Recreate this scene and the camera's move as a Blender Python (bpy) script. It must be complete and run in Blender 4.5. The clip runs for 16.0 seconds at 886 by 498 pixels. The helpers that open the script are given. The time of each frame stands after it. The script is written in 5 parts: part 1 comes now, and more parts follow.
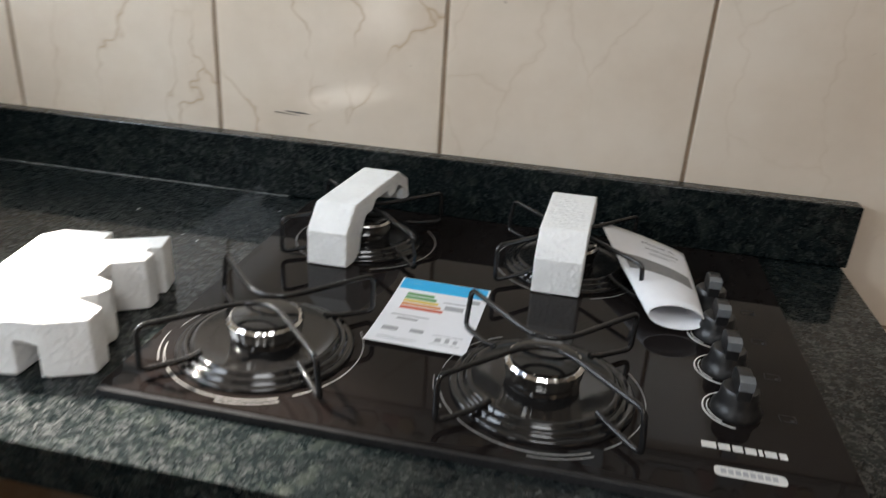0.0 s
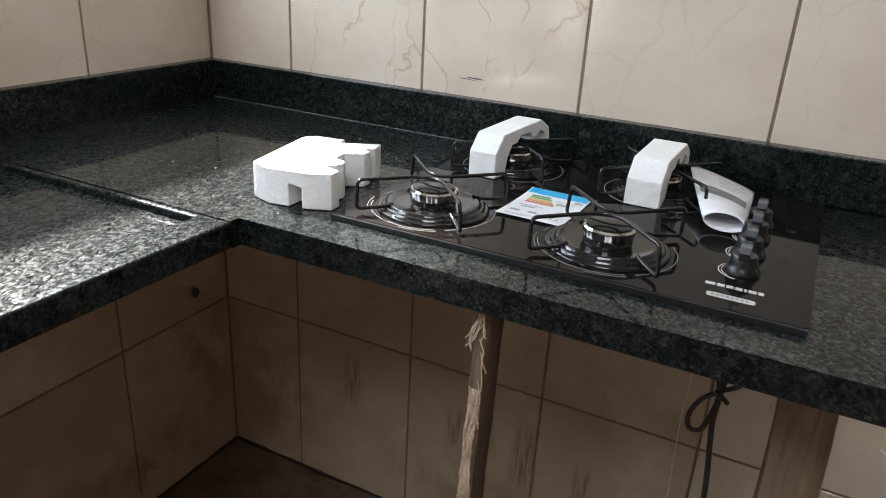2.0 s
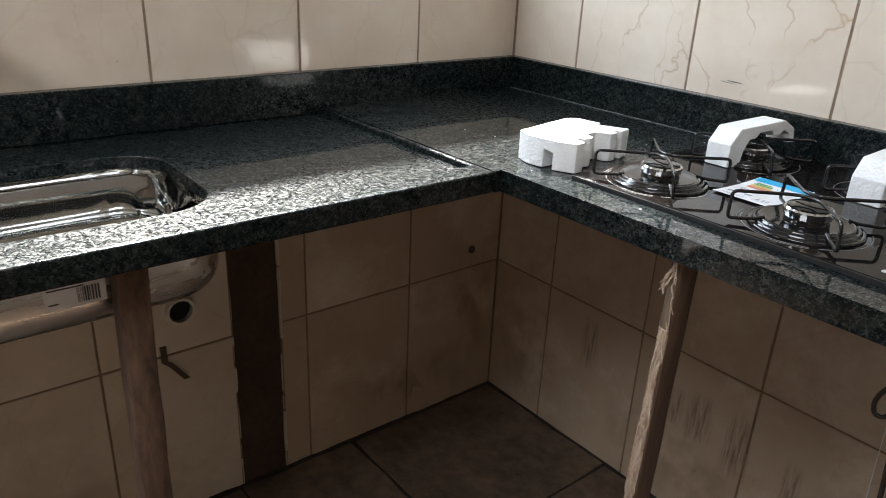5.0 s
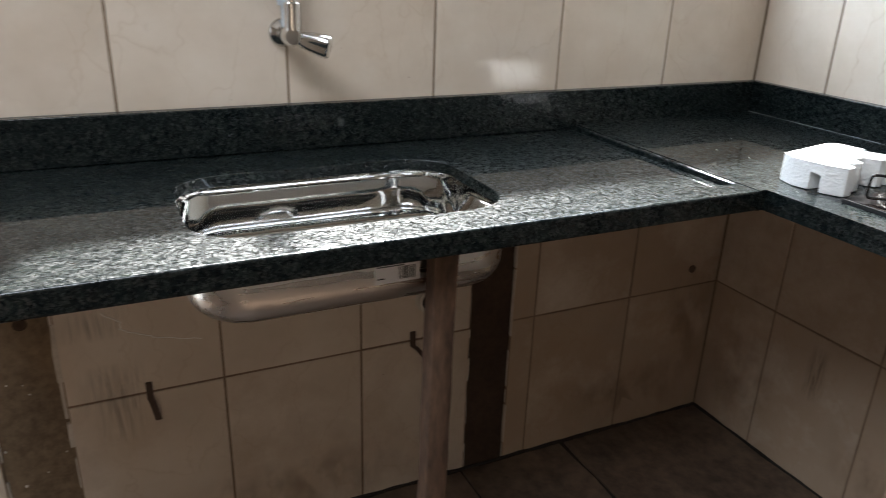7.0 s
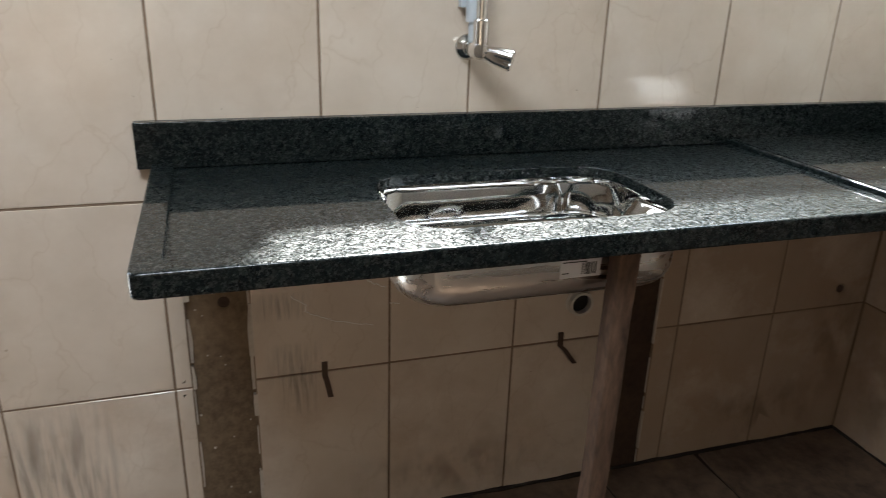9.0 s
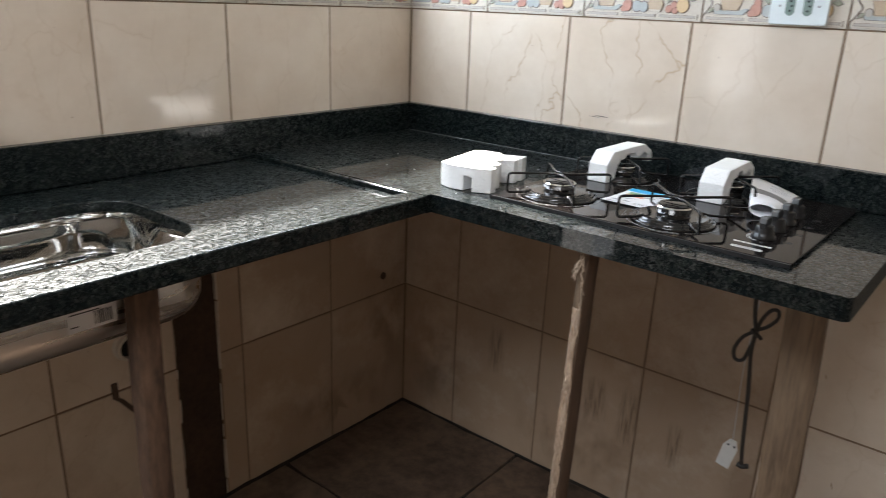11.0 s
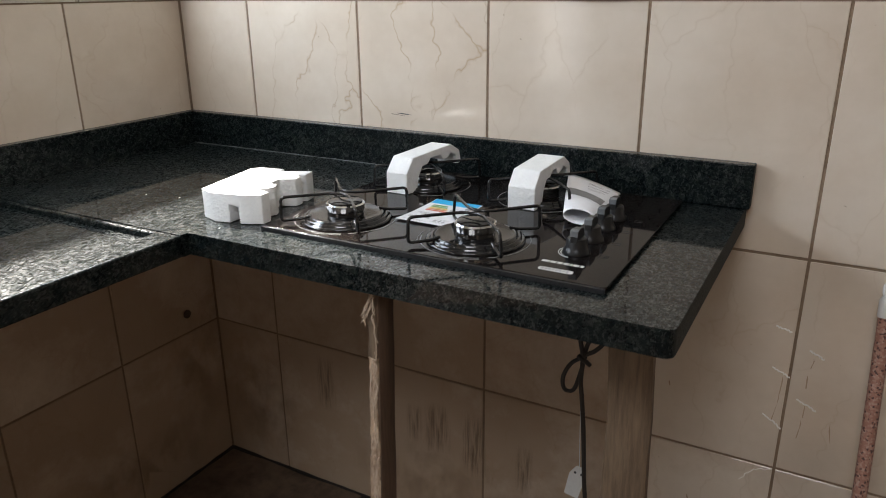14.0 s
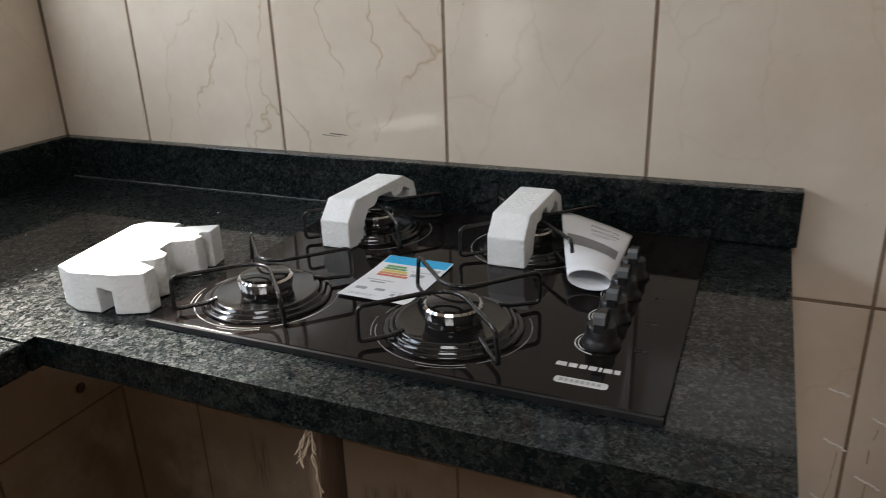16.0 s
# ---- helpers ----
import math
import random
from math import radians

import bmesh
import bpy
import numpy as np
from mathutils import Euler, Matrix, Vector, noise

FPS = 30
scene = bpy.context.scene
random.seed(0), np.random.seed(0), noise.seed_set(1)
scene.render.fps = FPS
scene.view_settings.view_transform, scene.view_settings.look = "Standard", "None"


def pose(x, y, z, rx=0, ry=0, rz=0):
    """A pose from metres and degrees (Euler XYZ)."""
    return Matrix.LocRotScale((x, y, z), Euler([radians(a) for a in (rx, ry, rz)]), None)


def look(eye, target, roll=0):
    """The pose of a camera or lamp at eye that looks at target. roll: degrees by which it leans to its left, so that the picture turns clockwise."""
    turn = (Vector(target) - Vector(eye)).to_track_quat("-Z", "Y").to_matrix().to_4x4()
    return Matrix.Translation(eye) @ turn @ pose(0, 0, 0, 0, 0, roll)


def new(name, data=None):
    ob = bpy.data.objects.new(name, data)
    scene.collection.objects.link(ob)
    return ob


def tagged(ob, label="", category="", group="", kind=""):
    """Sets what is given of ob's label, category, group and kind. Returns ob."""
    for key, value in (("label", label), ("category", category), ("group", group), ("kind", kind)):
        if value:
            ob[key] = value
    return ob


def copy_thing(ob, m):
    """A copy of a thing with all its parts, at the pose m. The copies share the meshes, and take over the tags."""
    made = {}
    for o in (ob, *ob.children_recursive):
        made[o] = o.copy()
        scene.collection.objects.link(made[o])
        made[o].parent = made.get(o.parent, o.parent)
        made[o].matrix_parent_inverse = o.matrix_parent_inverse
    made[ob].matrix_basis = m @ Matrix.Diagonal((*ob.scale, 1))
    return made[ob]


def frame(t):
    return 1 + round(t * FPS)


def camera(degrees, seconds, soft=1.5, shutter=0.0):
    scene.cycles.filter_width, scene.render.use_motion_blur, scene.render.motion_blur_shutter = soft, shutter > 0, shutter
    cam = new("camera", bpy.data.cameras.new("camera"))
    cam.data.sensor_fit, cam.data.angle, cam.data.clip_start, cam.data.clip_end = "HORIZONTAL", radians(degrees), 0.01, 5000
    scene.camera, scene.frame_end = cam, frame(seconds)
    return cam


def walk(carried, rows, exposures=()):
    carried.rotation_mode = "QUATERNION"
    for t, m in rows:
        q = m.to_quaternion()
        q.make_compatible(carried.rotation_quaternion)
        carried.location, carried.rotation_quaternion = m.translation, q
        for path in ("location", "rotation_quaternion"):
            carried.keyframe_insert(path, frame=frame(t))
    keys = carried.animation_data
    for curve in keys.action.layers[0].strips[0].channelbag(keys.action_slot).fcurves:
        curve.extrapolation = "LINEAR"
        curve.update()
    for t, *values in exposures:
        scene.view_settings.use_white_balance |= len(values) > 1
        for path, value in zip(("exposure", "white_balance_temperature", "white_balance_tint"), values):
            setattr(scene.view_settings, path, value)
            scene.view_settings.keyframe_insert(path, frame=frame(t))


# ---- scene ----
cam = camera(62.3, 16.0, soft=0.7, shutter=0.45)
PATH = [
    (0, (1.101, -0.992, 1.387), (0.77, 0.815, 0.595), 3.7),
    (0.5, (1.172, -1.076, 1.356), (0.565, 0.65, 0.547), 4.4),
    (0.7, (1.195, -1.106, 1.354), (0.533, 0.577, 0.499), 4.5),
    (1, (1.207, -1.136, 1.364), (0.462, 0.537, 0.56), 2.7),
    (1.5, (1.241, -1.224, 1.371), (0.449, 0.442, 0.599), 1.9),
    (2, (1.299, -1.333, 1.38), (0.482, 0.322, 0.608), 3.3),
    (2.5, (1.359, -1.38, 1.382), (0.496, 0.25, 0.608), 2.4),
    (3, (1.424, -1.394, 1.391), (0.471, 0.196, 0.638), 1.4),
    (3.5, (1.486, -1.399, 1.4), (0.422, 0.139, 0.689), 1.8),
    (4, (1.505, -1.428, 1.404), (0.211, -0.082, 0.686), 1.4),
    (4.2, (1.518, -1.441, 1.388), (0.166, -0.18, 0.625), 2.6),
    (6.3, (1.556, -1.622, 1.396), (0.001, -0.602, 0.66), 1.1),
    (6.5, (1.553, -1.65, 1.404), (-0.04, -0.698, 0.658), 1.7),
    (7, (1.553, -1.73, 1.401), (-0.117, -0.919, 0.658), 2.0),
    (7.5, (1.581, -1.805, 1.394), (-0.153, -1.107, 0.683), 2.2),
    (8, (1.593, -1.875, 1.404), (-0.2, -1.352, 0.689), 1.1),
    (8.5, (1.599, -1.916, 1.389), (-0.2, -1.411, 0.676), 2.2),
    (9, (1.602, -1.921, 1.403), (-0.176, -1.344, 0.692), 1.8),
    (9.5, (1.604, -1.905, 1.403), (-0.099, -1.103, 0.727), 2.1),
    (10, (1.593, -1.855, 1.403), (0.059, -0.758, 0.737), 2.2),
    (10.2, (1.599, -1.838, 1.41), (0.144, -0.635, 0.748), 2.3),
    (12.3, (1.64, -1.642, 1.402), (0.688, -0.002, 0.765), 0.8),
    (12.5, (1.643, -1.607, 1.399), (0.726, 0.049, 0.753), 0.5),
    (13, (1.618, -1.577, 1.401), (0.744, 0.099, 0.748), 0.9),
    (13.5, (1.6, -1.536, 1.399), (0.701, 0.134, 0.765), 0.4),
    (14, (1.6, -1.452, 1.41), (0.684, 0.194, 0.739), -0.5),
    (14.5, (1.593, -1.321, 1.412), (0.638, 0.324, 0.793), 0.1),
    (15, (1.536, -1.241, 1.416), (0.697, 0.467, 0.799), -0.0),
    (15.5, (1.438, -1.181, 1.417), (0.747, 0.575, 0.754), -1.5),
    (16, (1.396, -1.133, 1.407), (0.635, 0.575, 0.697), -2.0),
]
EXPOSURES = [(0.0, 2.13, 6680, 10), (1.0, 2.34, 6420, 10), (2.0, 2.38, 6380, 10), (3.5, 2.54, 6350, 10), (4.0, 2.50, 6360, 10), (6.5, 2.58, 6130, 9), (7.5, 2.56, 6030, 8), (8.0, 2.68, 6010, 6), (8.5, 2.74, 6010, 6), (10.0, 2.66, 6290, 9), (12.5, 2.40, 6420, 11), (14.5, 2.24, 6580, 11), (15.5, 2.05, 6640, 11), (16.0, 1.84, 6680, 11)]
walk(cam, [(t, look(eye, target, roll)) for t, eye, target, roll in PATH], exposures=EXPOSURES)

# ---- world, sun, openings' light and an added roof fill ----
SUN_ELEV, SUN_AZ = 45.0, -18.0          # degrees; the sun stands beyond the sink wall
world = bpy.data.worlds.new("world")
scene.world = world
world.use_nodes = True
wn = world.node_tree
sky = wn.nodes.new("ShaderNodeTexSky")
sky.sky_type = "NISHITA"
sky.sun_disc = False
sky.sun_elevation = radians(SUN_ELEV)
sky.sun_rotation = radians(288.0)
wn.nodes["Background"].inputs["Strength"].default_value = 0.05
wn.links.new(sky.outputs[0], wn.nodes["Background"].inputs["Color"])

sun_data = bpy.data.lights.new("sun", "SUN")
sun_data.energy, sun_data.angle, sun_data.color = 5.0, radians(4.0), (1.0, 0.95, 0.87)
sun = new("sun", sun_data)
e, a = radians(SUN_ELEV), radians(SUN_AZ)
sun.matrix_world = look((0, 0, 0), (math.cos(e) * math.cos(a), math.cos(e) * math.sin(a), -math.sin(e)))


def area_lamp(name, eye, target, sx, sy, watts, color):
    d = bpy.data.lights.new(name, "AREA")
    d.shape, d.size, d.size_y, d.energy, d.color = "RECTANGLE", sx, sy, watts, color
    ob = new(name, d)
    ob.matrix_world = look(eye, target)
    return ob


area_lamp("window_skylight", (-0.07, -0.89, 1.70), (1.0, -0.89, 1.40), 1.50, 0.36, 4.4, (0.78, 0.89, 1.0))
area_lamp("door_skylight", (-0.07, -2.92, 1.05), (1.0, -2.6, 1.0), 0.78, 2.0, 2.4, (0.96, 0.98, 1.0))
# unseen overhead lamp, added to brighten the room
area_lamp("roof_fill", (1.40, -2.25, 2.76), (1.40, -2.25, 0.0), 0.9, 0.9, 6.7, (0.94, 0.97, 1.0))


# ---- materials ----
def material(name, rough=0.5, metal=0.0, color=(0.5, 0.5, 0.5)):
    m = bpy.data.materials.new(name)
    m.use_nodes = True
    b = m.node_tree.nodes["Principled BSDF"]
    b.inputs["Base Color"].default_value = (*color, 1)
    b.inputs["Roughness"].default_value = rough
    b.inputs["Metallic"].default_value = metal
    return m


def nd(m, kind, **kw):
    n = m.node_tree.nodes.new(kind)
    for k, v in kw.items():
        n.inputs[k.replace("_", " ")].default_value = v
    return n


def ln(m, a, b):
    m.node_tree.links.new(a, b)


def bsdf(m):
    return m.node_tree.nodes["Principled BSDF"]


def coords(m, spread=0.0):
    """Object coordinates, moved by a random step for each object."""
    tc = nd(m, "ShaderNodeTexCoord")
    if not spread:
        return tc.outputs["Object"]
    info = nd(m, "ShaderNodeObjectInfo")
    mul = nd(m, "ShaderNodeVectorMath")
    mul.operation = "MULTIPLY_ADD"
    comb = nd(m, "ShaderNodeCombineXYZ")
    for i in range(3):
        mm = nd(m, "ShaderNodeMath")
        mm.operation = "MULTIPLY"
        ln(m, info.outputs["Random"], mm.inputs[0])
        mm.inputs[1].default_value = spread * (1.0 + 0.7 * i)
        ln(m, mm.outputs[0], comb.inputs[i])
    mul.inputs[1].default_value = (1, 1, 1)
    ln(m, tc.outputs["Object"], mul.inputs[0])
    ln(m, comb.outputs[0], mul.inputs[2])
    return mul.outputs[0]


def noise_tex(m, vec, scale, detail=4.0, rough=0.55, distortion=0.0):
    n = nd(m, "ShaderNodeTexNoise", Scale=scale, Detail=detail, Roughness=rough, Distortion=distortion)
    ln(m, vec, n.inputs["Vector"])
    return n.outputs["Fac"]


def ramp(m, fac, stops):
    r = nd(m, "ShaderNodeValToRGB")
    el = r.color_ramp.elements
    while len(el) < len(stops):
        el.new(0.5)
    for k, (p, c) in zip(el, stops):
        k.position = p
        k.color = (*c, 1) if len(c) == 3 else c
    ln(m, fac, r.inputs["Fac"])
    return r.outputs["Color"]


def grey(p, v):
    return (p, (v, v, v))


def mix(m, fac, a, b, blend="MIX"):
    n = nd(m, "ShaderNodeMixRGB")
    n.blend_type = blend
    for k, v in (("Fac", fac), ("Color1", a), ("Color2", b)):
        if hasattr(v, "links"):
            ln(m, v, n.inputs[k])
        else:
            n.inputs[k].default_value = v if k == "Fac" else (*v, 1)
    return n.outputs["Color"]


def bump(m, height, strength=0.2, dist=0.002):
    b = nd(m, "ShaderNodeBump", Strength=strength, Distance=dist)
    ln(m, height, b.inputs["Height"])
    ln(m, b.outputs[0], bsdf(m).inputs["Normal"])


def granite_material():
    """Dark green crystals with pale flecks under a clear polish."""
    m = material("granite", 0.3)
    v = coords(m)
    bend = nd(m, "ShaderNodeTexNoise", Scale=150.0, Detail=3.0)
    ln(m, v, bend.inputs["Vector"])
    moved = nd(m, "ShaderNodeVectorMath")
    moved.operation = "MULTIPLY_ADD"
    ln(m, bend.outputs["Color"], moved.inputs[0])
    moved.inputs[1].default_value = (0.014, 0.014, 0.014)
    ln(m, v, moved.inputs[2])

    def crystals(scale):
        vor = nd(m, "ShaderNodeTexVoronoi", Scale=scale, Randomness=1.0)
        ln(m, moved.outputs[0], vor.inputs["Vector"])
        sep = nd(m, "ShaderNodeSeparateColor")
        ln(m, vor.outputs["Color"], sep.inputs[0])
        return sep.outputs
    big, small = crystals(95.0), crystals(330.0)
    cells = ramp(m, big[0], [(0.0, (0.0034, 0.0058, 0.0064)), (0.45, (0.0050, 0.0080, 0.0084)), (0.70, (0.0072, 0.0106, 0.0106)),
                             (0.88, (0.0110, 0.0148, 0.0140)), (1.0, (0.022, 0.026, 0.0225))])
    fleck = ramp(m, small[1], [grey(0.90, 0.0), grey(0.95, 0.35), grey(1.0, 0.9)])
    patches = ramp(m, noise_tex(m, v, 42.0, 5.0, 0.7), [(0.36, (0.66, 0.70, 0.72)), (0.56, (0.90, 0.93, 0.93)), (0.76, (1.25, 1.24, 1.16))])
    col = mix(m, 1.0, mix(m, fleck, cells, (0.050, 0.056, 0.050)), patches, "MULTIPLY")
    ln(m, col, bsdf(m).inputs["Base Color"])
    grain = noise_tex(m, v, 300.0, 2.5, 0.6)
    broad = noise_tex(m, v, 80.0, 3.0, 0.55)
    ln(m, ramp(m, broad, [grey(0.36, 0.29), grey(0.66, 0.44)]), bsdf(m).inputs["Roughness"])
    ln(m, ramp(m, mix(m, 0.62, small[2], noise_tex(m, v, 70.0, 5.0, 0.75)), [grey(0.36, 0.0), grey(0.54, 0.07), grey(0.74, 0.75)]), bsdf(m).inputs["Specular IOR Level"])
    ln(m, ramp(m, noise_tex(m, v, 190.0, 4.0, 0.7), [grey(0.38, 0.66), grey(0.60, 1.0)]), bsdf(m).inputs["Coat Weight"])
    bsdf(m).inputs["Coat Roughness"].default_value = 0.035
    bsdf(m).inputs["Coat IOR"].default_value = 1.32
    bump(m, mix(m, 0.62, grain, broad), 0.6, 0.00125)
    return m


def tile_material(name, veins, dirt=0.2, start=0.48):
    m = material(name, 0.16)
    v = coords(m, 13.0)
    cloud = noise_tex(m, v, 4.0, 5.0, 0.6)
    base = ramp(m, cloud, [(0.25, (0.575, 0.482, 0.383)), (0.5, (0.648, 0.556, 0.456)), (0.8, (0.718, 0.640, 0.546))])
    bend = nd(m, "ShaderNodeTexNoise", Scale=5.0, Detail=4.0, Roughness=0.6)
    ln(m, v, bend.inputs["Vector"])
    moved = nd(m, "ShaderNodeVectorMath")
    moved.operation = "MULTIPLY_ADD"
    ln(m, bend.outputs["Color"], moved.inputs[0])
    moved.inputs[1].default_value = (0.16, 0.16, 0.16)
    ln(m, v, moved.inputs[2])
    cell = nd(m, "ShaderNodeTexVoronoi", Scale=6.5)
    cell.feature = "DISTANCE_TO_EDGE"
    lean = nd(m, "ShaderNodeMapping", Scale=(1.25, 0.5, 1.0), Rotation=(0.0, 0.0, 0.75))
    ln(m, moved.outputs[0], lean.inputs["Vector"])
    ln(m, lean.outputs[0], cell.inputs["Vector"])
    line = ramp(m, cell.outputs["Distance"], [grey(0.0, 1.0), grey(0.005, 0.5), grey(0.024, 0.0)])
    some = ramp(m, noise_tex(m, v, 7.0, 3.0), [grey(0.36, 0.0), grey(0.52, 1.0)])
    f = mix(m, 1.0, line, some, "MULTIPLY")
    f = mix(m, 1.0, f, (veins, veins, veins), "MULTIPLY")
    col = mix(m, f, base, (0.38, 0.255, 0.14))
    speck = ramp(m, noise_tex(m, v, 55.0, 2.0), [grey(0.76, 0.0), grey(0.80, 0.5)])
    col = mix(m, speck, col, (0.25, 0.19, 0.13))
    # brown clouding: dirt, and on the corner tiles also shade put into the colour
    grime_shade = ramp(m, noise_tex(m, v, 2.2, 6.0, 0.7), [grey(start, 0.0), grey(start + 0.26, dirt)])
    col = mix(m, grime_shade, col, (0.34, 0.225, 0.135))
    ln(m, col, bsdf(m).inputs["Base Color"])
    ln(m, ramp(m, noise_tex(m, v, 9.0, 4.0), [grey(0.3, 0.05), grey(0.7, 0.13)]), bsdf(m).inputs["Roughness"])
    bump(m, noise_tex(m, v, 11.0, 2.0), 0.05, 0.003)
    return m


def mottled(name, dark, light, scale, rough, bump_strength=0.3, fine=None, metal=0.0, bump_dist=0.002, stretch=None):
    m = material(name, rough, metal)
    v = coords(m, 5.0)
    if stretch:
        mp = nd(m, "ShaderNodeMapping", Scale=stretch)
        ln(m, v, mp.inputs["Vector"])
        v = mp.outputs[0]
    n1 = noise_tex(m, v, scale, 6.0, 0.65)
    n2 = noise_tex(m, v, fine or scale * 9.0, 4.0, 0.6)
    col = ramp(m, n1, [(0.3, dark), (0.7, light)])
    col = mix(m, 0.45, col, ramp(m, n2, [(0.3, dark), (0.7, light)]))
    ln(m, col, bsdf(m).inputs["Base Color"])
    if bump_strength:
        bump(m, n2, bump_strength, bump_dist)
    return m


def foam_material():
    m = material("polystyrene", 0.75)
    v = coords(m)
    vor = nd(m, "ShaderNodeTexVoronoi", Scale=190.0)
    ln(m, v, vor.inputs["Vector"])
    col = ramp(m, noise_tex(m, v, 30.0, 3.0), [(0.3, (0.80, 0.80, 0.79)), (0.7, (0.88, 0.88, 0.87))])
    ln(m, col, bsdf(m).inputs["Base Color"])
    h = mix(m, 0.5, vor.outputs["Distance"], noise_tex(m, v, 160.0, 3.0))
    bump(m, h, 0.65, 0.0030)
    return m


def steel_material(name, rough, streak=(4.0, 120.0, 120.0), shine=0.70):
    m = material(name, rough, 1.0, (shine, shine * 0.985, shine * 0.957))
    v = coords(m)
    mp = nd(m, "ShaderNodeMapping", Scale=streak)
    ln(m, v, mp.inputs["Vector"])
    n = noise_tex(m, mp.outputs[0], 6.0, 3.0)
    ln(m, ramp(m, n, [grey(0.2, rough * 0.7), grey(0.8, rough * 1.4)]), bsdf(m).inputs["Roughness"])
    bump(m, noise_tex(m, v, 9.0, 1.0), 0.10, 0.006)
    return m


GRANITE = granite_material()
GRANITE_SAWN = mottled("sawn_granite", (0.006, 0.008, 0.0075), (0.036, 0.040, 0.036), 70.0, 0.6, 0.5, 190.0)
bsdf(GRANITE_SAWN).inputs["Specular IOR Level"].default_value = 0.12
TILE_VEINED = tile_material("tile_glaze_veined", 0.7)
TILE_FAINT = tile_material("tile_glaze_faint", 0.2)
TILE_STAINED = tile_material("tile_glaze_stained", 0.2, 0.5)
# grime deepened with the worktops' shade, painted into the glaze
TILE_GRIME_SHADE = tile_material("tile_glaze_grime_shade", 0.2, 0.62, 0.24)
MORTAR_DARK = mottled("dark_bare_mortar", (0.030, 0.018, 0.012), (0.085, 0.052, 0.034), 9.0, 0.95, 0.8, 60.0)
GROUT = mottled("grout", (0.15, 0.10, 0.065), (0.30, 0.215, 0.145), 20.0, 0.9, 0.3)
MORTAR = mottled("bare_mortar", (0.080, 0.053, 0.031), (0.27, 0.195, 0.120), 4.0, 0.95, 0.6, 60.0)
PLASTER = mottled("plaster_chips", (0.42, 0.36, 0.29), (0.66, 0.60, 0.52), 30.0, 0.9, 0.6)
PAINT = mottled("wall_paint", (0.60, 0.55, 0.47), (0.68, 0.63, 0.55), 3.0, 0.7, 0.1)
CEILING = mottled("ceiling_paint", (0.70, 0.68, 0.64), (0.76, 0.74, 0.70), 3.0, 0.8, 0.1)
RENDER_COAT = mottled("cement_coat", (0.17, 0.130, 0.095), (0.24, 0.190, 0.145), 3.0, 0.9, 0.3)
SLATE = mottled("floor_slate", (0.014, 0.010, 0.008), (0.205, 0.135, 0.090), 5.0, 0.55, 0.7, 26.0)
FLOOR_JOINT = mottled("floor_joint", (0.010, 0.0075, 0.006), (0.034, 0.025, 0.019), 30.0, 0.9, 0.3)
GLASS_BLACK = material("black_hob_glass", 0.04, 0.0, (0.009, 0.007, 0.0065))
bsdf(GLASS_BLACK).inputs["Specular IOR Level"].default_value = 0.13
HOB_EDGE = mottled("hob_edge_metal", (0.035, 0.035, 0.037), (0.07, 0.07, 0.073), 40.0, 0.35, 0.05, metal=0.8)
ENAMEL = mottled("black_enamel", (0.006, 0.006, 0.006), (0.012, 0.011, 0.011), 60.0, 0.07, 0.03)
WIRE = mottled("black_wire_enamel", (0.010, 0.010, 0.010), (0.018, 0.017, 0.017), 80.0, 0.15, 0.06)
CHROME = steel_material("chrome", 0.10, (20.0, 20.0, 20.0))
STEEL = steel_material("stainless_steel", 0.055, (1.5, 1.5, 1.5), 0.66)
STEEL_BRUSHED = steel_material("brushed_steel", 0.27, (9.0, 0.6, 9.0))
PLASTIC_BLACK = mottled("black_plastic", (0.006, 0.006, 0.0065), (0.011, 0.011, 0.012), 90.0, 0.34, 0.08)
KNOB_GREY = mottled("grey_knob_insert", (0.14, 0.15, 0.16), (0.20, 0.21, 0.22), 60.0, 0.35, 0.05, metal=0.4)
PRINT = mottled("white_print", (0.55, 0.54, 0.52), (0.68, 0.67, 0.64), 60.0, 0.5, 0.0)
PRINT_THIN = mottled("thin_pale_print", (0.20, 0.195, 0.19), (0.30, 0.295, 0.285), 60.0, 0.5, 0.0)
FOAM = foam_material()
PAPER = mottled("white_paper", (0.74, 0.74, 0.76), (0.80, 0.80, 0.82), 12.0, 0.6, 0.05)
PAPER_GREY = mottled("grey_print", (0.17, 0.165, 0.165), (0.26, 0.25, 0.25), 14.0, 0.6, 0.0)
INK = mottled("dark_ink", (0.03, 0.03, 0.032), (0.06, 0.06, 0.062), 50.0, 0.6, 0.0)
INK_SOFT = mottled("pale_ink", (0.30, 0.30, 0.31), (0.42, 0.42, 0.43), 50.0, 0.6, 0.0)
LABEL_BLUE = mottled("label_blue", (0.01, 0.36, 0.68), (0.02, 0.44, 0.78), 20.0, 0.4, 0.0)
LABEL_GREEN = mottled("label_green", (0.10, 0.28, 0.10), (0.15, 0.34, 0.13), 20.0, 0.4, 0.0)
LABEL_YELLOW = mottled("label_yellow", (0.62, 0.45, 0.08), (0.70, 0.52, 0.10), 20.0, 0.4, 0.0)
LABEL_ORANGE = mottled("label_orange", (0.60, 0.24, 0.07), (0.68, 0.29, 0.10), 20.0, 0.4, 0.0)
LABEL_RED = mottled("label_red", (0.55, 0.10, 0.06), (0.62, 0.14, 0.08), 20.0, 0.4, 0.0)
WOOD_POST = mottled("old_post_wood", (0.024, 0.012, 0.007), (0.165, 0.095, 0.058), 11.0, 0.8, 0.7, 34.0, stretch=(3.0, 3.0, 0.9))
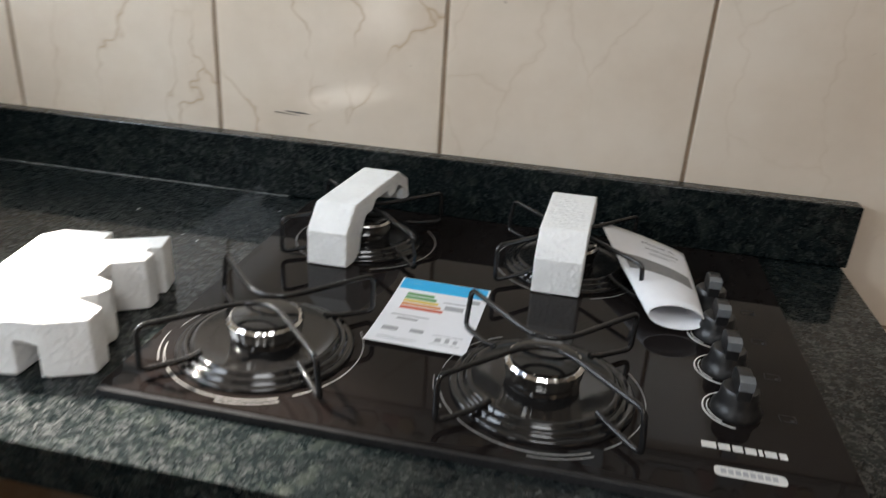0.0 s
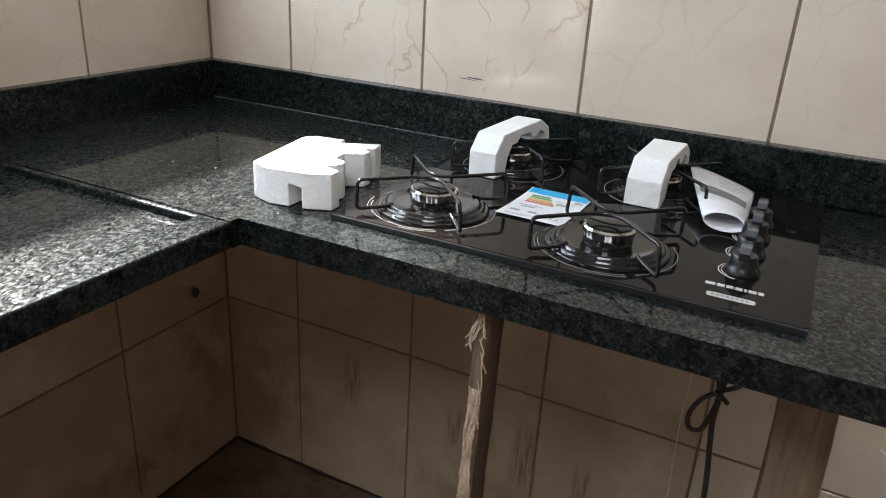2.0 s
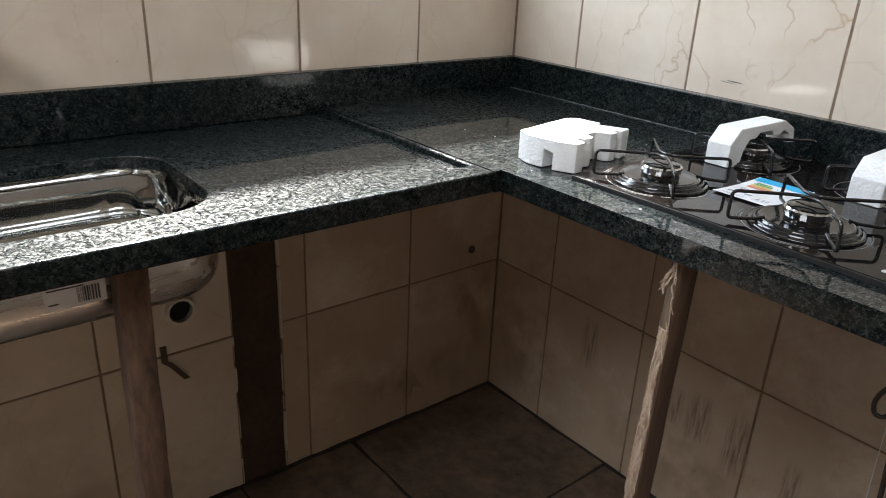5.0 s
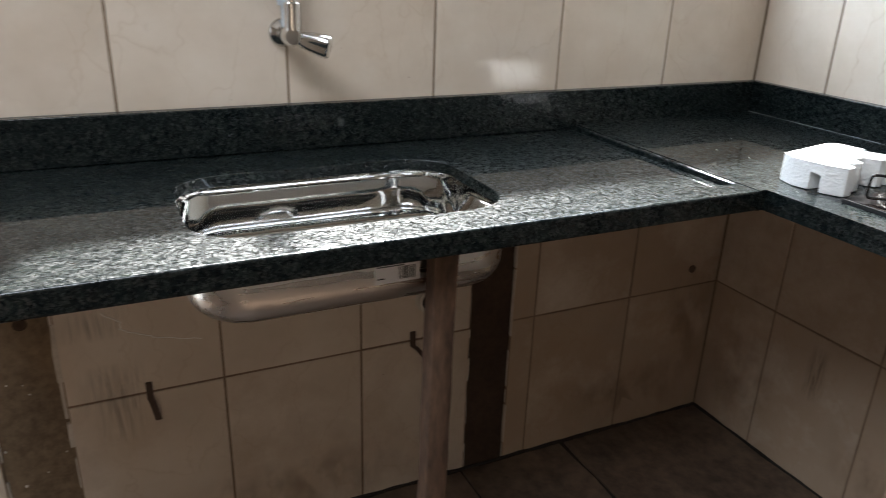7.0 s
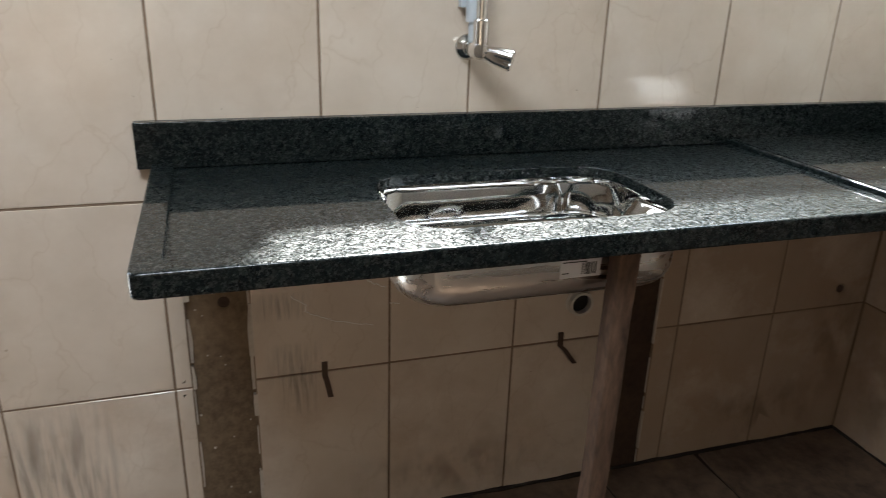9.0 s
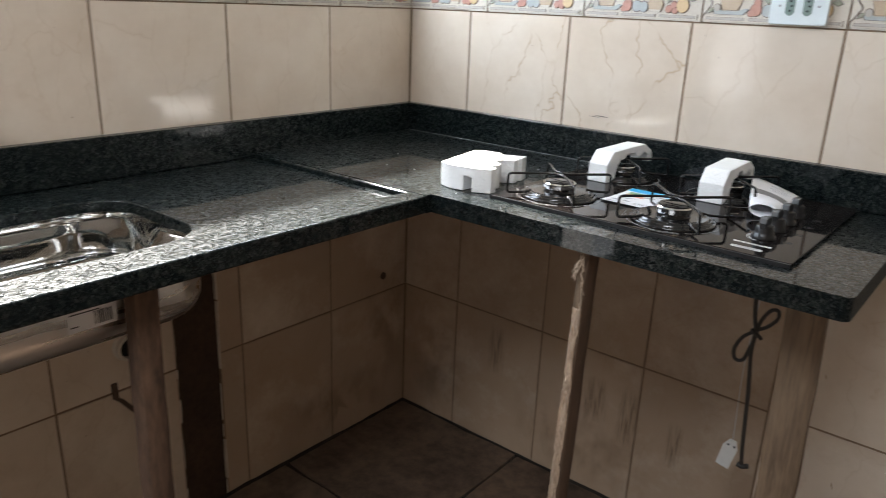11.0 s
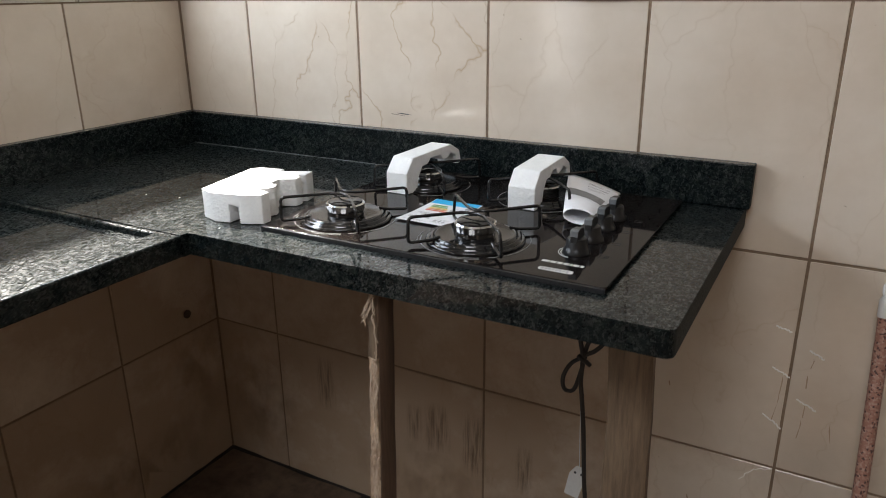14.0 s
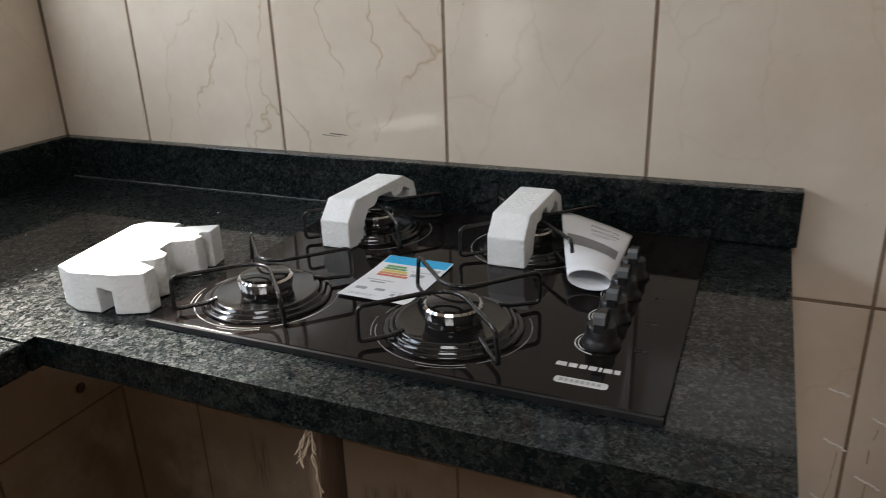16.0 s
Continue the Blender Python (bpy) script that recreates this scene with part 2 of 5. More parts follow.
WOOD_PLANK = mottled("plank_wood", (0.050, 0.032, 0.020), (0.230, 0.158, 0.098), 6.0, 0.78, 0.7, 22.0, stretch=(7.0, 7.0, 0.6))
WOOD_STICK = mottled("stick_wood", (0.055, 0.032, 0.02), (0.13, 0.08, 0.05), 6.0, 0.8, 0.5, 30.0, stretch=(7.0, 7.0, 0.7))
BARK = mottled("pale_split_bark", (0.22, 0.14, 0.09), (0.74, 0.60, 0.46), 26.0, 0.85, 0.9, 130.0, stretch=(2.0, 2.0, 0.6))
RUBBER = mottled("cord_rubber", (0.014, 0.011, 0.009), (0.028, 0.022, 0.018), 60.0, 0.5, 0.1)
TAG_WHITE = mottled("tag_plastic", (0.62, 0.62, 0.60), (0.72, 0.72, 0.70), 40.0, 0.45, 0.05)
SOCKET_PLATE = mottled("socket_plate", (0.66, 0.72, 0.74), (0.72, 0.78, 0.79), 20.0, 0.3, 0.0)
SOCKET_WELL = mottled("socket_well", (0.16, 0.22, 0.20), (0.22, 0.29, 0.26), 20.0, 0.4, 0.0)
PIPE_WHITE = mottled("grey_white_plastic", (0.48, 0.52, 0.55), (0.58, 0.62, 0.65), 20.0, 0.3, 0.0)
PIPE_PVC = mottled("pvc_collar", (0.52, 0.49, 0.43), (0.66, 0.62, 0.55), 30.0, 0.4, 0.1)
HOLLOW = material("hollow_black", 0.9, 0.0, (0.008, 0.007, 0.006))
B_CREAM = mottled("border_cream", (0.55, 0.50, 0.43), (0.68, 0.63, 0.55), 25.0, 0.25, 0.05)
B_GREY = mottled("border_grey", (0.42, 0.385, 0.345), (0.53, 0.485, 0.435), 25.0, 0.25, 0.05)
B_BLUE = mottled("border_blue_grey", (0.36, 0.385, 0.385), (0.47, 0.49, 0.485), 30.0, 0.25, 0.05)
B_RED = mottled("border_red", (0.43, 0.22, 0.175), (0.55, 0.31, 0.25), 30.0, 0.25, 0.05)
B_TAN = mottled("border_tan", (0.44, 0.34, 0.24), (0.56, 0.45, 0.33), 30.0, 0.25, 0.05)
B_GOLD = mottled("border_gold", (0.60, 0.43, 0.24), (0.70, 0.53, 0.32), 30.0, 0.25, 0.05)
B_GREEN = mottled("border_leaf", (0.30, 0.32, 0.25), (0.40, 0.41, 0.32), 30.0, 0.25, 0.05)
B_LINE = mottled("border_outline", (0.12, 0.09, 0.07), (0.20, 0.15, 0.115), 40.0, 0.35, 0.0)
DOOR_PAINT = mottled("door_frame_paint", (0.62, 0.62, 0.60), (0.72, 0.72, 0.70), 9.0, 0.5, 0.1)
LEAF = mottled("shrub_leaf", (0.035, 0.10, 0.02), (0.09, 0.20, 0.05), 9.0, 0.5, 0.0)
EARTH = mottled("yard_ground", (0.16, 0.12, 0.08), (0.30, 0.25, 0.19), 0.6, 0.95, 0.4, 9.0)
STAIN = mottled("brown_smear", (0.26, 0.17, 0.10), (0.46, 0.345, 0.245), 40.0, 0.6, 0.0)
RUST = mottled("rusty_iron", (0.045, 0.028, 0.018), (0.10, 0.06, 0.04), 60.0, 0.8, 0.3)
PALE_SCRATCH = mottled("pale_scratch", (0.78, 0.75, 0.70), (0.88, 0.86, 0.82), 60.0, 0.5, 0.0)


def pole_material():
    m = material("flowered_sleeve", 0.45)
    v = coords(m)
    vor = nd(m, "ShaderNodeTexVoronoi", Scale=290.0)
    ln(m, v, vor.inputs["Vector"])
    sep = nd(m, "ShaderNodeSeparateColor")
    ln(m, vor.outputs["Color"], sep.inputs[0])
    col = ramp(m, sep.outputs[0], [(0.0, (0.33, 0.165, 0.125)), (0.5, (0.40, 0.225, 0.175)), (0.72, (0.45, 0.30, 0.245)), (0.86, (0.085, 0.038, 0.034))])
    m.node_tree.nodes[-1].color_ramp.interpolation = "CONSTANT"
    ln(m, col, bsdf(m).inputs["Base Color"])
    return m


SLEEVE = pole_material()


def soft_stain(name, color, strength, stretch, scale=1.0):
    """Thin dirt that breaks up in streaks and thins out towards its rim."""
    m = material(name, 0.55, 0.0, color)
    tc = nd(m, "ShaderNodeTexCoord")
    sep = nd(m, "ShaderNodeSeparateXYZ")
    ln(m, tc.outputs["Generated"], sep.inputs[0])

    def math_node(op, a, b):
        n = nd(m, "ShaderNodeMath")
        n.operation = op
        for k, v in enumerate((a, b)):
            if hasattr(v, "links"):
                ln(m, v, n.inputs[k])
            else:
                n.inputs[k].default_value = v
        return n.outputs[0]
    fade = strength
    for k in range(3):
        g = sep.outputs[k]
        fade = math_node("MULTIPLY", math_node("MULTIPLY", math_node("MULTIPLY", g, 4.0), math_node("SUBTRACT", 1.0, g)), fade)
    mp = nd(m, "ShaderNodeMapping", Scale=stretch)
    ln(m, tc.outputs["Object"], mp.inputs["Vector"])
    streak = ramp(m, noise_tex(m, mp.outputs[0], 10.0 * scale, 4.0, 0.6), [grey(0.42, 0.0), grey(0.62, 1.0)])
    a = math_node("MULTIPLY", streak, fade)
    ln(m, a, bsdf(m).inputs["Alpha"])
    return m


GREY_DIRT = soft_stain("grey_rubbed_dirt", (0.32, 0.285, 0.24), 0.32, (9.0, 9.0, 0.7))
BROWN_DIRT = soft_stain("brown_rubbed_dirt", (0.24, 0.145, 0.085), 0.52, (16.0, 12.0, 1.0))
CLOUD_BROWN = soft_stain("brown_soft_cloud", (0.40, 0.27, 0.17), 0.30, (1.2, 1.2, 0.8))
DRIP_DIRT = soft_stain("grey_run_dirt", (0.40, 0.355, 0.30), 0.42, (4.0, 5.0, 0.5))
SEALANT = mottled("pale_sealant", (0.05, 0.055, 0.053), (0.16, 0.165, 0.155), 9.0, 0.5, 0.2)


# ---- mesh helpers ----
def link_mesh(name, bm, mats, smooth=None):
    me = bpy.data.meshes.new(name)
    bmesh.ops.recalc_face_normals(bm, faces=bm.faces)
    bm.to_mesh(me)
    bm.free()
    for mt in (mats if isinstance(mats, (list, tuple)) else [mats]):
        me.materials.append(mt)
    if smooth is not None:
        me.polygons.foreach_set("use_smooth", [True] * len(me.polygons))
        me.set_sharp_from_angle(angle=radians(smooth))
    return me


def part(name, bm, mat, parent, label="", smooth=None, m=None):
    ob = new(name, link_mesh(name, bm, mat, smooth))
    ob.parent = parent
    if m is not None:
        ob.matrix_basis = m
    return tagged(ob, label)


def solo(name, bm, mat, label, category, group="", kind="", smooth=None):
    return tagged(new(name, link_mesh(name, bm, mat, smooth)), label, category, group, kind)


def empty(name, at, label, category, group=""):
    ob = new(name)
    ob.location = at
    ob.empty_display_size = 0.05
    return tagged(ob, label, category, group)


def bevel(ob, width, segments=2, angle=40):
    b = ob.modifiers.new("bevel", "BEVEL")
    b.width, b.segments, b.limit_method, b.angle_limit = width, segments, "ANGLE", radians(angle)
    ob.data.polygons.foreach_set("use_smooth", [True] * len(ob.data.polygons))
    b.harden_normals = True
    return ob


def box(bm, x0, x1, y0, y1, z0, z1):
    vs = [bm.verts.new((x, y, z)) for z in (z0, z1) for x, y in ((x0, y0), (x1, y0), (x1, y1), (x0, y1))]
    for q in ((3, 2, 1, 0), (4, 5, 6, 7), (0, 1, 5, 4), (1, 2, 6, 5), (2, 3, 7, 6), (3, 0, 4, 7)):
        bm.faces.new([vs[i] for i in q])
    return vs


def boxes(*rows):
    bm = bmesh.new()
    for r in rows:
        box(bm, *r)
    return bm


def prism(bm, outline, lo, hi, axis="z"):
    """An outline of (u, v) pulled along an axis: z -> (u, v, w); y -> (u, w, v); x -> (w, u, v)."""
    put = {"z": lambda u, v, w: (u, v, w), "y": lambda u, v, w: (u, w, v), "x": lambda u, v, w: (w, u, v)}[axis]
    a = [bm.verts.new(put(u, v, lo)) for u, v in outline]
    b = [bm.verts.new(put(u, v, hi)) for u, v in outline]
    n = len(outline)
    bm.faces.new(a[::-1])
    bm.faces.new(b)
    for i in range(n):
        bm.faces.new((a[i], a[(i + 1) % n], b[(i + 1) % n], b[i]))


def lathe(bm, profile, at=(0, 0, 0), steps=40, m=None):
    """A profile of (radius, height) turned round z."""
    rings = []
    for r, z in profile:
        if r < 1e-6:
            p = Vector((0, 0, z))
            rings.append([bm.verts.new((m @ p if m else p) + Vector(at))])
        else:
            ring = []
            for i in range(steps):
                p = Vector((r * math.cos(2 * math.pi * i / steps), r * math.sin(2 * math.pi * i / steps), z))
                ring.append(bm.verts.new((m @ p if m else p) + Vector(at)))
            rings.append(ring)
    for a, b in zip(rings, rings[1:]):
        for i in range(steps):
            j = (i + 1) % steps
            if len(a) == 1 and len(b) == 1:
                break
            if len(a) == 1:
                bm.faces.new((a[0], b[i], b[j]))
            elif len(b) == 1:
                bm.faces.new((a[i], a[j], b[0]))
            else:
                bm.faces.new((a[i], a[j], b[j], b[i]))


def tube(bm, pts, r, steps=8, radii=None):
    pts = [Vector(p) for p in pts]
    rings, up = [], None
    for i, p in enumerate(pts):
        d = (pts[min(i + 1, len(pts) - 1)] - pts[max(i - 1, 0)]).normalized()
        if up is None:
            up = d.orthogonal().normalized()
        up = (up - d * up.dot(d)).normalized()
        side = d.cross(up)
        rr = radii[i] if radii else r
        rings.append([bm.verts.new(p + rr * (math.cos(2 * math.pi * k / steps) * up + math.sin(2 * math.pi * k / steps) * side)) for k in range(steps)])
    for a, b in zip(rings, rings[1:]):
        for k in range(steps):
            bm.faces.new((a[k], a[(k + 1) % steps], b[(k + 1) % steps], b[k]))
    bm.faces.new(rings[0][::-1])
    bm.faces.new(rings[-1])


def rounded(pts, r, n=5):
    """A polyline with its inner corners rounded."""
    pts = [Vector(p) for p in pts]
    out = [pts[0]]
    for a, b, c in zip(pts, pts[1:], pts[2:]):
        d1, d2 = (a - b), (c - b)
        k = min(r, d1.length * 0.45, d2.length * 0.45)
        p, q = b + d1.normalized() * k, b + d2.normalized() * k
        for i in range(n + 1):
            t = i / n
            out.append(p * (1 - t) ** 2 + b * 2 * t * (1 - t) + q * t * t)
    return out + [pts[-1]]


def spline(pts, n=8):
    """A smooth line through the points."""
    p = [Vector(q) for q in pts]
    p = [p[0] * 2 - p[1], *p, p[-1] * 2 - p[-2]]
    out = []
    for i in range(1, len(p) - 2):
        for k in range(n):
            t = k / n
            out.append(0.5 * (2 * p[i] + (p[i + 1] - p[i - 1]) * t + (2 * p[i - 1] - 5 * p[i] + 4 * p[i + 1] - p[i + 2]) * t * t
                              + (3 * p[i] - p[i - 1] - 3 * p[i + 1] + p[i + 2]) * t ** 3))
    return out + [p[-2]]


def rounded_rect(x0, x1, y0, y1, r, n=8):
    out = []
    for cx, cy, a0 in ((x1 - r, y1 - r, 0), (x0 + r, y1 - r, 90), (x0 + r, y0 + r, 180), (x1 - r, y0 + r, 270)):
        for i in range(n + 1):
            a = radians(a0 + 90 * i / n)
            out.append((cx + r * math.cos(a), cy + r * math.sin(a)))
    return out


def arc_strip(bm, cx, cy, z, r, w, a0, a1, h=0.0004, n=32):
    ring = []
    for i in range(n + 1):
        a = radians(a0 + (a1 - a0) * i / n)
        c, s = math.cos(a), math.sin(a)
        ring.append([bm.verts.new((cx + q * c, cy + q * s, zz)) for q, zz in ((r - w / 2, z), (r + w / 2, z), (r + w / 2, z + h), (r - w / 2, z + h))])
    for a, b in zip(ring, ring[1:]):
        for k in range(4):
            bm.faces.new((a[k], a[(k + 1) % 4], b[(k + 1) % 4], b[k]))
    bm.faces.new(ring[0])
    bm.faces.new(ring[-1][::-1])


# ---- plan ----
TOP, UNDER = 1.014, 0.974            # worktop's face, lower edge of its apron
SPLASH = 1.099                       # top of the upstand
ROWS_Z = (0.0, 0.463, 0.925, 1.386)  # tile courses
BORDER_TOP = 1.466
STOVE_X = [0.0] + [0.235 + 0.335 * i for i in range(9)]
SINK_LOW = [(0.0, -0.345), (-0.345, -0.680), (-0.680, -0.755), (-0.885, -1.196), (-1.196, -1.535), (-1.535, -1.868), (-2.010, -2.050), (-2.050, -2.413), (-2.413, -2.478)]
SINK_UP = [-0.338 * i for i in range(7)] + [-2.395, -2.478]
EAST, SOUTH, ROOF = 3.0, -4.0, 2.70
GAP = 0.0055

# ---- setting ----
tagged(new("ground", link_mesh("ground", boxes((-200, -0.16, -200, 200, -0.4, -0.12)), EARTH)), "bare earth yard outside the door", "ground", kind="structure")

floor = tagged(new("floor", link_mesh("floor", boxes((-0.16, EAST, SOUTH, 0.15, -0.1, -0.006)), FLOOR_JOINT)), "dark worn slate-like floor slabs", "floor", kind="structure")
# the square gap is left only for the added overhead fill lamp
ceiling = tagged(new("ceiling", link_mesh("ceiling", boxes((-0.16, 0.94, SOUTH - 0.15, 0.15, ROOF, ROOF + 0.12), (1.86, EAST + 0.15, SOUTH - 0.15, 0.15, ROOF, ROOF + 0.12), (0.94, 1.86, SOUTH - 0.15, -2.71, ROOF, ROOF + 0.12), (0.94, 1.86, -1.79, 0.15, ROOF, ROOF + 0.12)), CEILING)), "plain pale painted ceiling", "ceiling", kind="structure")

# stove wall: bare core, grout bed and a painted upper part
wall_north = tagged(new("wall_north", link_mesh("wall_north", boxes((-0.16, EAST + 0.15, 0.012, 0.15, -0.1, ROOF)), MORTAR)), "wall with beige marbled tiles behind the hob", "wall", kind="structure")
part("grout", boxes((0.0, EAST, 0.0025, 0.02, -0.006, BORDER_TOP)), GROUT, wall_north, "brown grout bed")
part("upper_wall", boxes((0.0, EAST, 0.001, 0.02, BORDER_TOP + 0.003, ROOF)), PAINT, wall_north, "plain painted wall")

# sink wall: core with a high window and a doorway
WIN = (-1.68, -0.10, 1.500, 2.20)
DOOR = (-3.34, -2.50, 2.10)
core = boxes((-0.16, -0.012, DOOR[1], 0.012, -0.1, WIN[2]), (-0.16, -0.012, WIN[1], 0.012, WIN[2], WIN[3]), (-0.16, -0.012, DOOR[1], WIN[0], WIN[2], WIN[3]),
             (-0.16, -0.012, DOOR[1], 0.012, WIN[3], ROOF), (-0.16, -0.012, DOOR[0], DOOR[1], DOOR[2], ROOF), (-0.16, -0.012, SOUTH, DOOR[0], -0.1, ROOF))
wall_west = tagged(new("wall_west", link_mesh("wall_west", core, MORTAR)), "wall with beige tiles and bare mortar strips behind the sink", "wall", kind="structure")
part("grout", boxes((-0.02, -0.0025, -0.755, 0.0, -0.006, 0.95), (-0.02, -0.0025, -1.868, -0.885, -0.006, 0.95), (-0.02, -0.0025, -2.478, -2.010, -0.006, 0.95),
                    (-0.02, -0.0025, -2.478, 0.0, 0.9501, BORDER_TOP)), GROUT, wall_west, "brown grout bed")
part("upper_wall", boxes((-0.02, -0.001, WIN[1], 0.0, BORDER_TOP + 0.003, ROOF), (-0.02, -0.001, WIN[0], WIN[1], BORDER_TOP + 0.003, WIN[2]), (-0.02, -0.001, WIN[0], WIN[1], WIN[3], ROOF),
                         (-0.02, -0.001, -2.478, WIN[0], BORDER_TOP + 0.003, ROOF), (-0.02, -0.001, SOUTH, DOOR[0], 0.0, ROOF)), PAINT, wall_west, "plain painted wall")
tagged(new("wall_east", link_mesh("wall_east", boxes((EAST, EAST + 0.15, SOUTH - 0.15, 0.012, -0.1, ROOF)), RENDER_COAT)), "plain cement-coated wall", "wall", kind="structure")
tagged(new("wall_south", link_mesh("wall_south", boxes((-0.16, EAST, SOUTH - 0.15, SOUTH, -0.1, ROOF)), RENDER_COAT)), "plain cement-coated wall", "wall", kind="structure")
window = tagged(new("window_1"), "open white window frame high above the sink", "window", kind="structure")
for y0, y1, z0, z1 in ((WIN[0], WIN[1], WIN[2], WIN[2] + 0.03), (WIN[0], WIN[1], WIN[3] - 0.03, WIN[3]), (WIN[0], WIN[0] + 0.03, WIN[2] + 0.03, WIN[3] - 0.03), (WIN[1] - 0.03, WIN[1], WIN[2] + 0.03, WIN[3] - 0.03)):
    part("window_frame", boxes((-0.15, -0.10, y0, y1, z0, z1)), DOOR_PAINT, window)
door = tagged(new("door_1"), "white painted door frame of an open doorway", "door frame", kind="structure")
for y0, y1, z0, z1 in ((DOOR[1] - 0.035, DOOR[1], 0.0, DOOR[2]), (DOOR[0], DOOR[0] + 0.035, 0.0, DOOR[2]), (DOOR[0] + 0.035, DOOR[1] - 0.035, DOOR[2] - 0.035, DOOR[2])):
    part("jamb", boxes((-0.16, -0.004, y0, y1, z0, z1)), DOOR_PAINT, door)
part("casing", boxes((-0.020, 0.006, -2.500, -2.480, 0.0, 2.12)), DOOR_PAINT, door)

# slab out of view, added only to block the sun through the door
tagged(new("eave", link_mesh("eave", boxes((-2.3, -0.16, SOUTH - 0.15, -2.2, 2.32, 2.40)), CEILING)), "unseen slab added to keep sun out of the doorway", "eave", kind="structure")

# thin panel that makes this strip darker and redder than the other one
part("bare_strip", boxes((-0.02, -0.0095, -0.885, -0.755, -0.006, 0.945)), MORTAR_DARK, wall_west, "bare mortar strip toned darker than the other")

# chipped plaster along the bare strips
rng = random.Random(4)
for y, side in ((-0.755, 1), (-0.885, -1), (-1.868, 1), (-2.010, -1)):
    bm = bmesh.new()
    z = 0.0
    while z < 0.95:
        h = rng.uniform(0.02, 0.14)
        w = rng.uniform(0.001, 0.004) * (2.4 if y < -1.8 else 1.0) + (rng.choice((0, 0, 0.005)) if side < 0 and y < -1.9 else 0)
        d = rng.uniform(-0.006, 0.0015)
        prism(bm, [(y + side * 0.003, z), (y + side * 0.003, z + h), (y - side * w * rng.uniform(0.4, 1), z + h), (y - side * w, z + h * 0.5), (y - side * w * rng.uniform(0.3, 1), z)], -0.014, d, "x")
        z += h * rng.uniform(0.9, 1.5)
    part("plaster_edge", bm, PLASTER, wall_west, "ragged pale plaster edge")

part("corner_joint", boxes((0.0002, 0.0034, -0.0034, -0.0002, 0.0, BORDER_TOP)), GROUT, wall_north, "brown corner grout")

# ---- worktops ----
def quarter(cx, cy, r, a0, n=6):
    return [(cx + r * math.cos(radians(a0 + 90 * k / n)), cy + r * math.sin(radians(a0 + 90 * k / n))) for k in range(n + 1)]


def sawn(bm, where):
    """Gives the cut ends of a slab their own unpolished face."""
    bmesh.ops.recalc_face_normals(bm, faces=bm.faces)
    for f in bm.faces:
        if where(f.calc_center_median(), f.normal):
            f.material_index = 1
    return bm


def worktop_stove():
    bm = bmesh.new()
    arc = quarter(1.440, -0.597, 0.015, 270)
    outer = [(0.0, 0.0), (0.0, -0.628), (0.6265, -0.628), (0.6265, -0.612), *arc, (1.455, 0.0)]
    inner = [(0.02, -0.02), (0.02, -0.606), (0.608, -0.606), (0.612, -0.590)] + [(1.4328 - 0.0002 * k, -0.590 + 0.0002 * k) for k in range(len(arc))] + [(1.4328, -0.02)]
    rings = [[bm.verts.new((x, y, z)) for x, y in plan] for plan, z in ((outer, TOP), (outer, UNDER), (inner, UNDER), (inner, TOP - 0.022))]
    for a, b in zip(rings, rings[1:]):
        for i in range(len(a)):
            bm.faces.new((a[i], a[(i + 1) % len(a)], b[(i + 1) % len(a)], b[i]))
    bm.faces.new(rings[0])
    bm.faces.new(rings[-1][::-1])
    sawn(bm, lambda c, n: n.x > 0.9 and c.x > 1.45)
    ob = solo("worktop", bm, [GRANITE, GRANITE_SAWN], "polished dark green granite worktop carrying the gas hob", "worktop")
    bevel(ob, 0.0045, 3)
    bm = sawn(boxes((0.0, 1.462, -0.027, -0.0005, TOP + 0.0005, SPLASH)), lambda c, n: c.x > 1.46)
    up = part("upstand", bm, [GRANITE, GRANITE_SAWN], ob, "dark granite upstand")
    bevel(up, 0.0025)
    bm = bmesh.new()
    rb = random.Random(17)
    n = 46
    tube(bm, [(0.027 + 0.66 * i / n, -0.0275, TOP + 0.0004) for i in range(n + 1)], 0.0012, 6, [rb.uniform(0.0006, 0.0017) for i in range(n + 1)])
    part("sealant", bm, SEALANT, ob, "thin pale sealant line", smooth=60)
    return ob


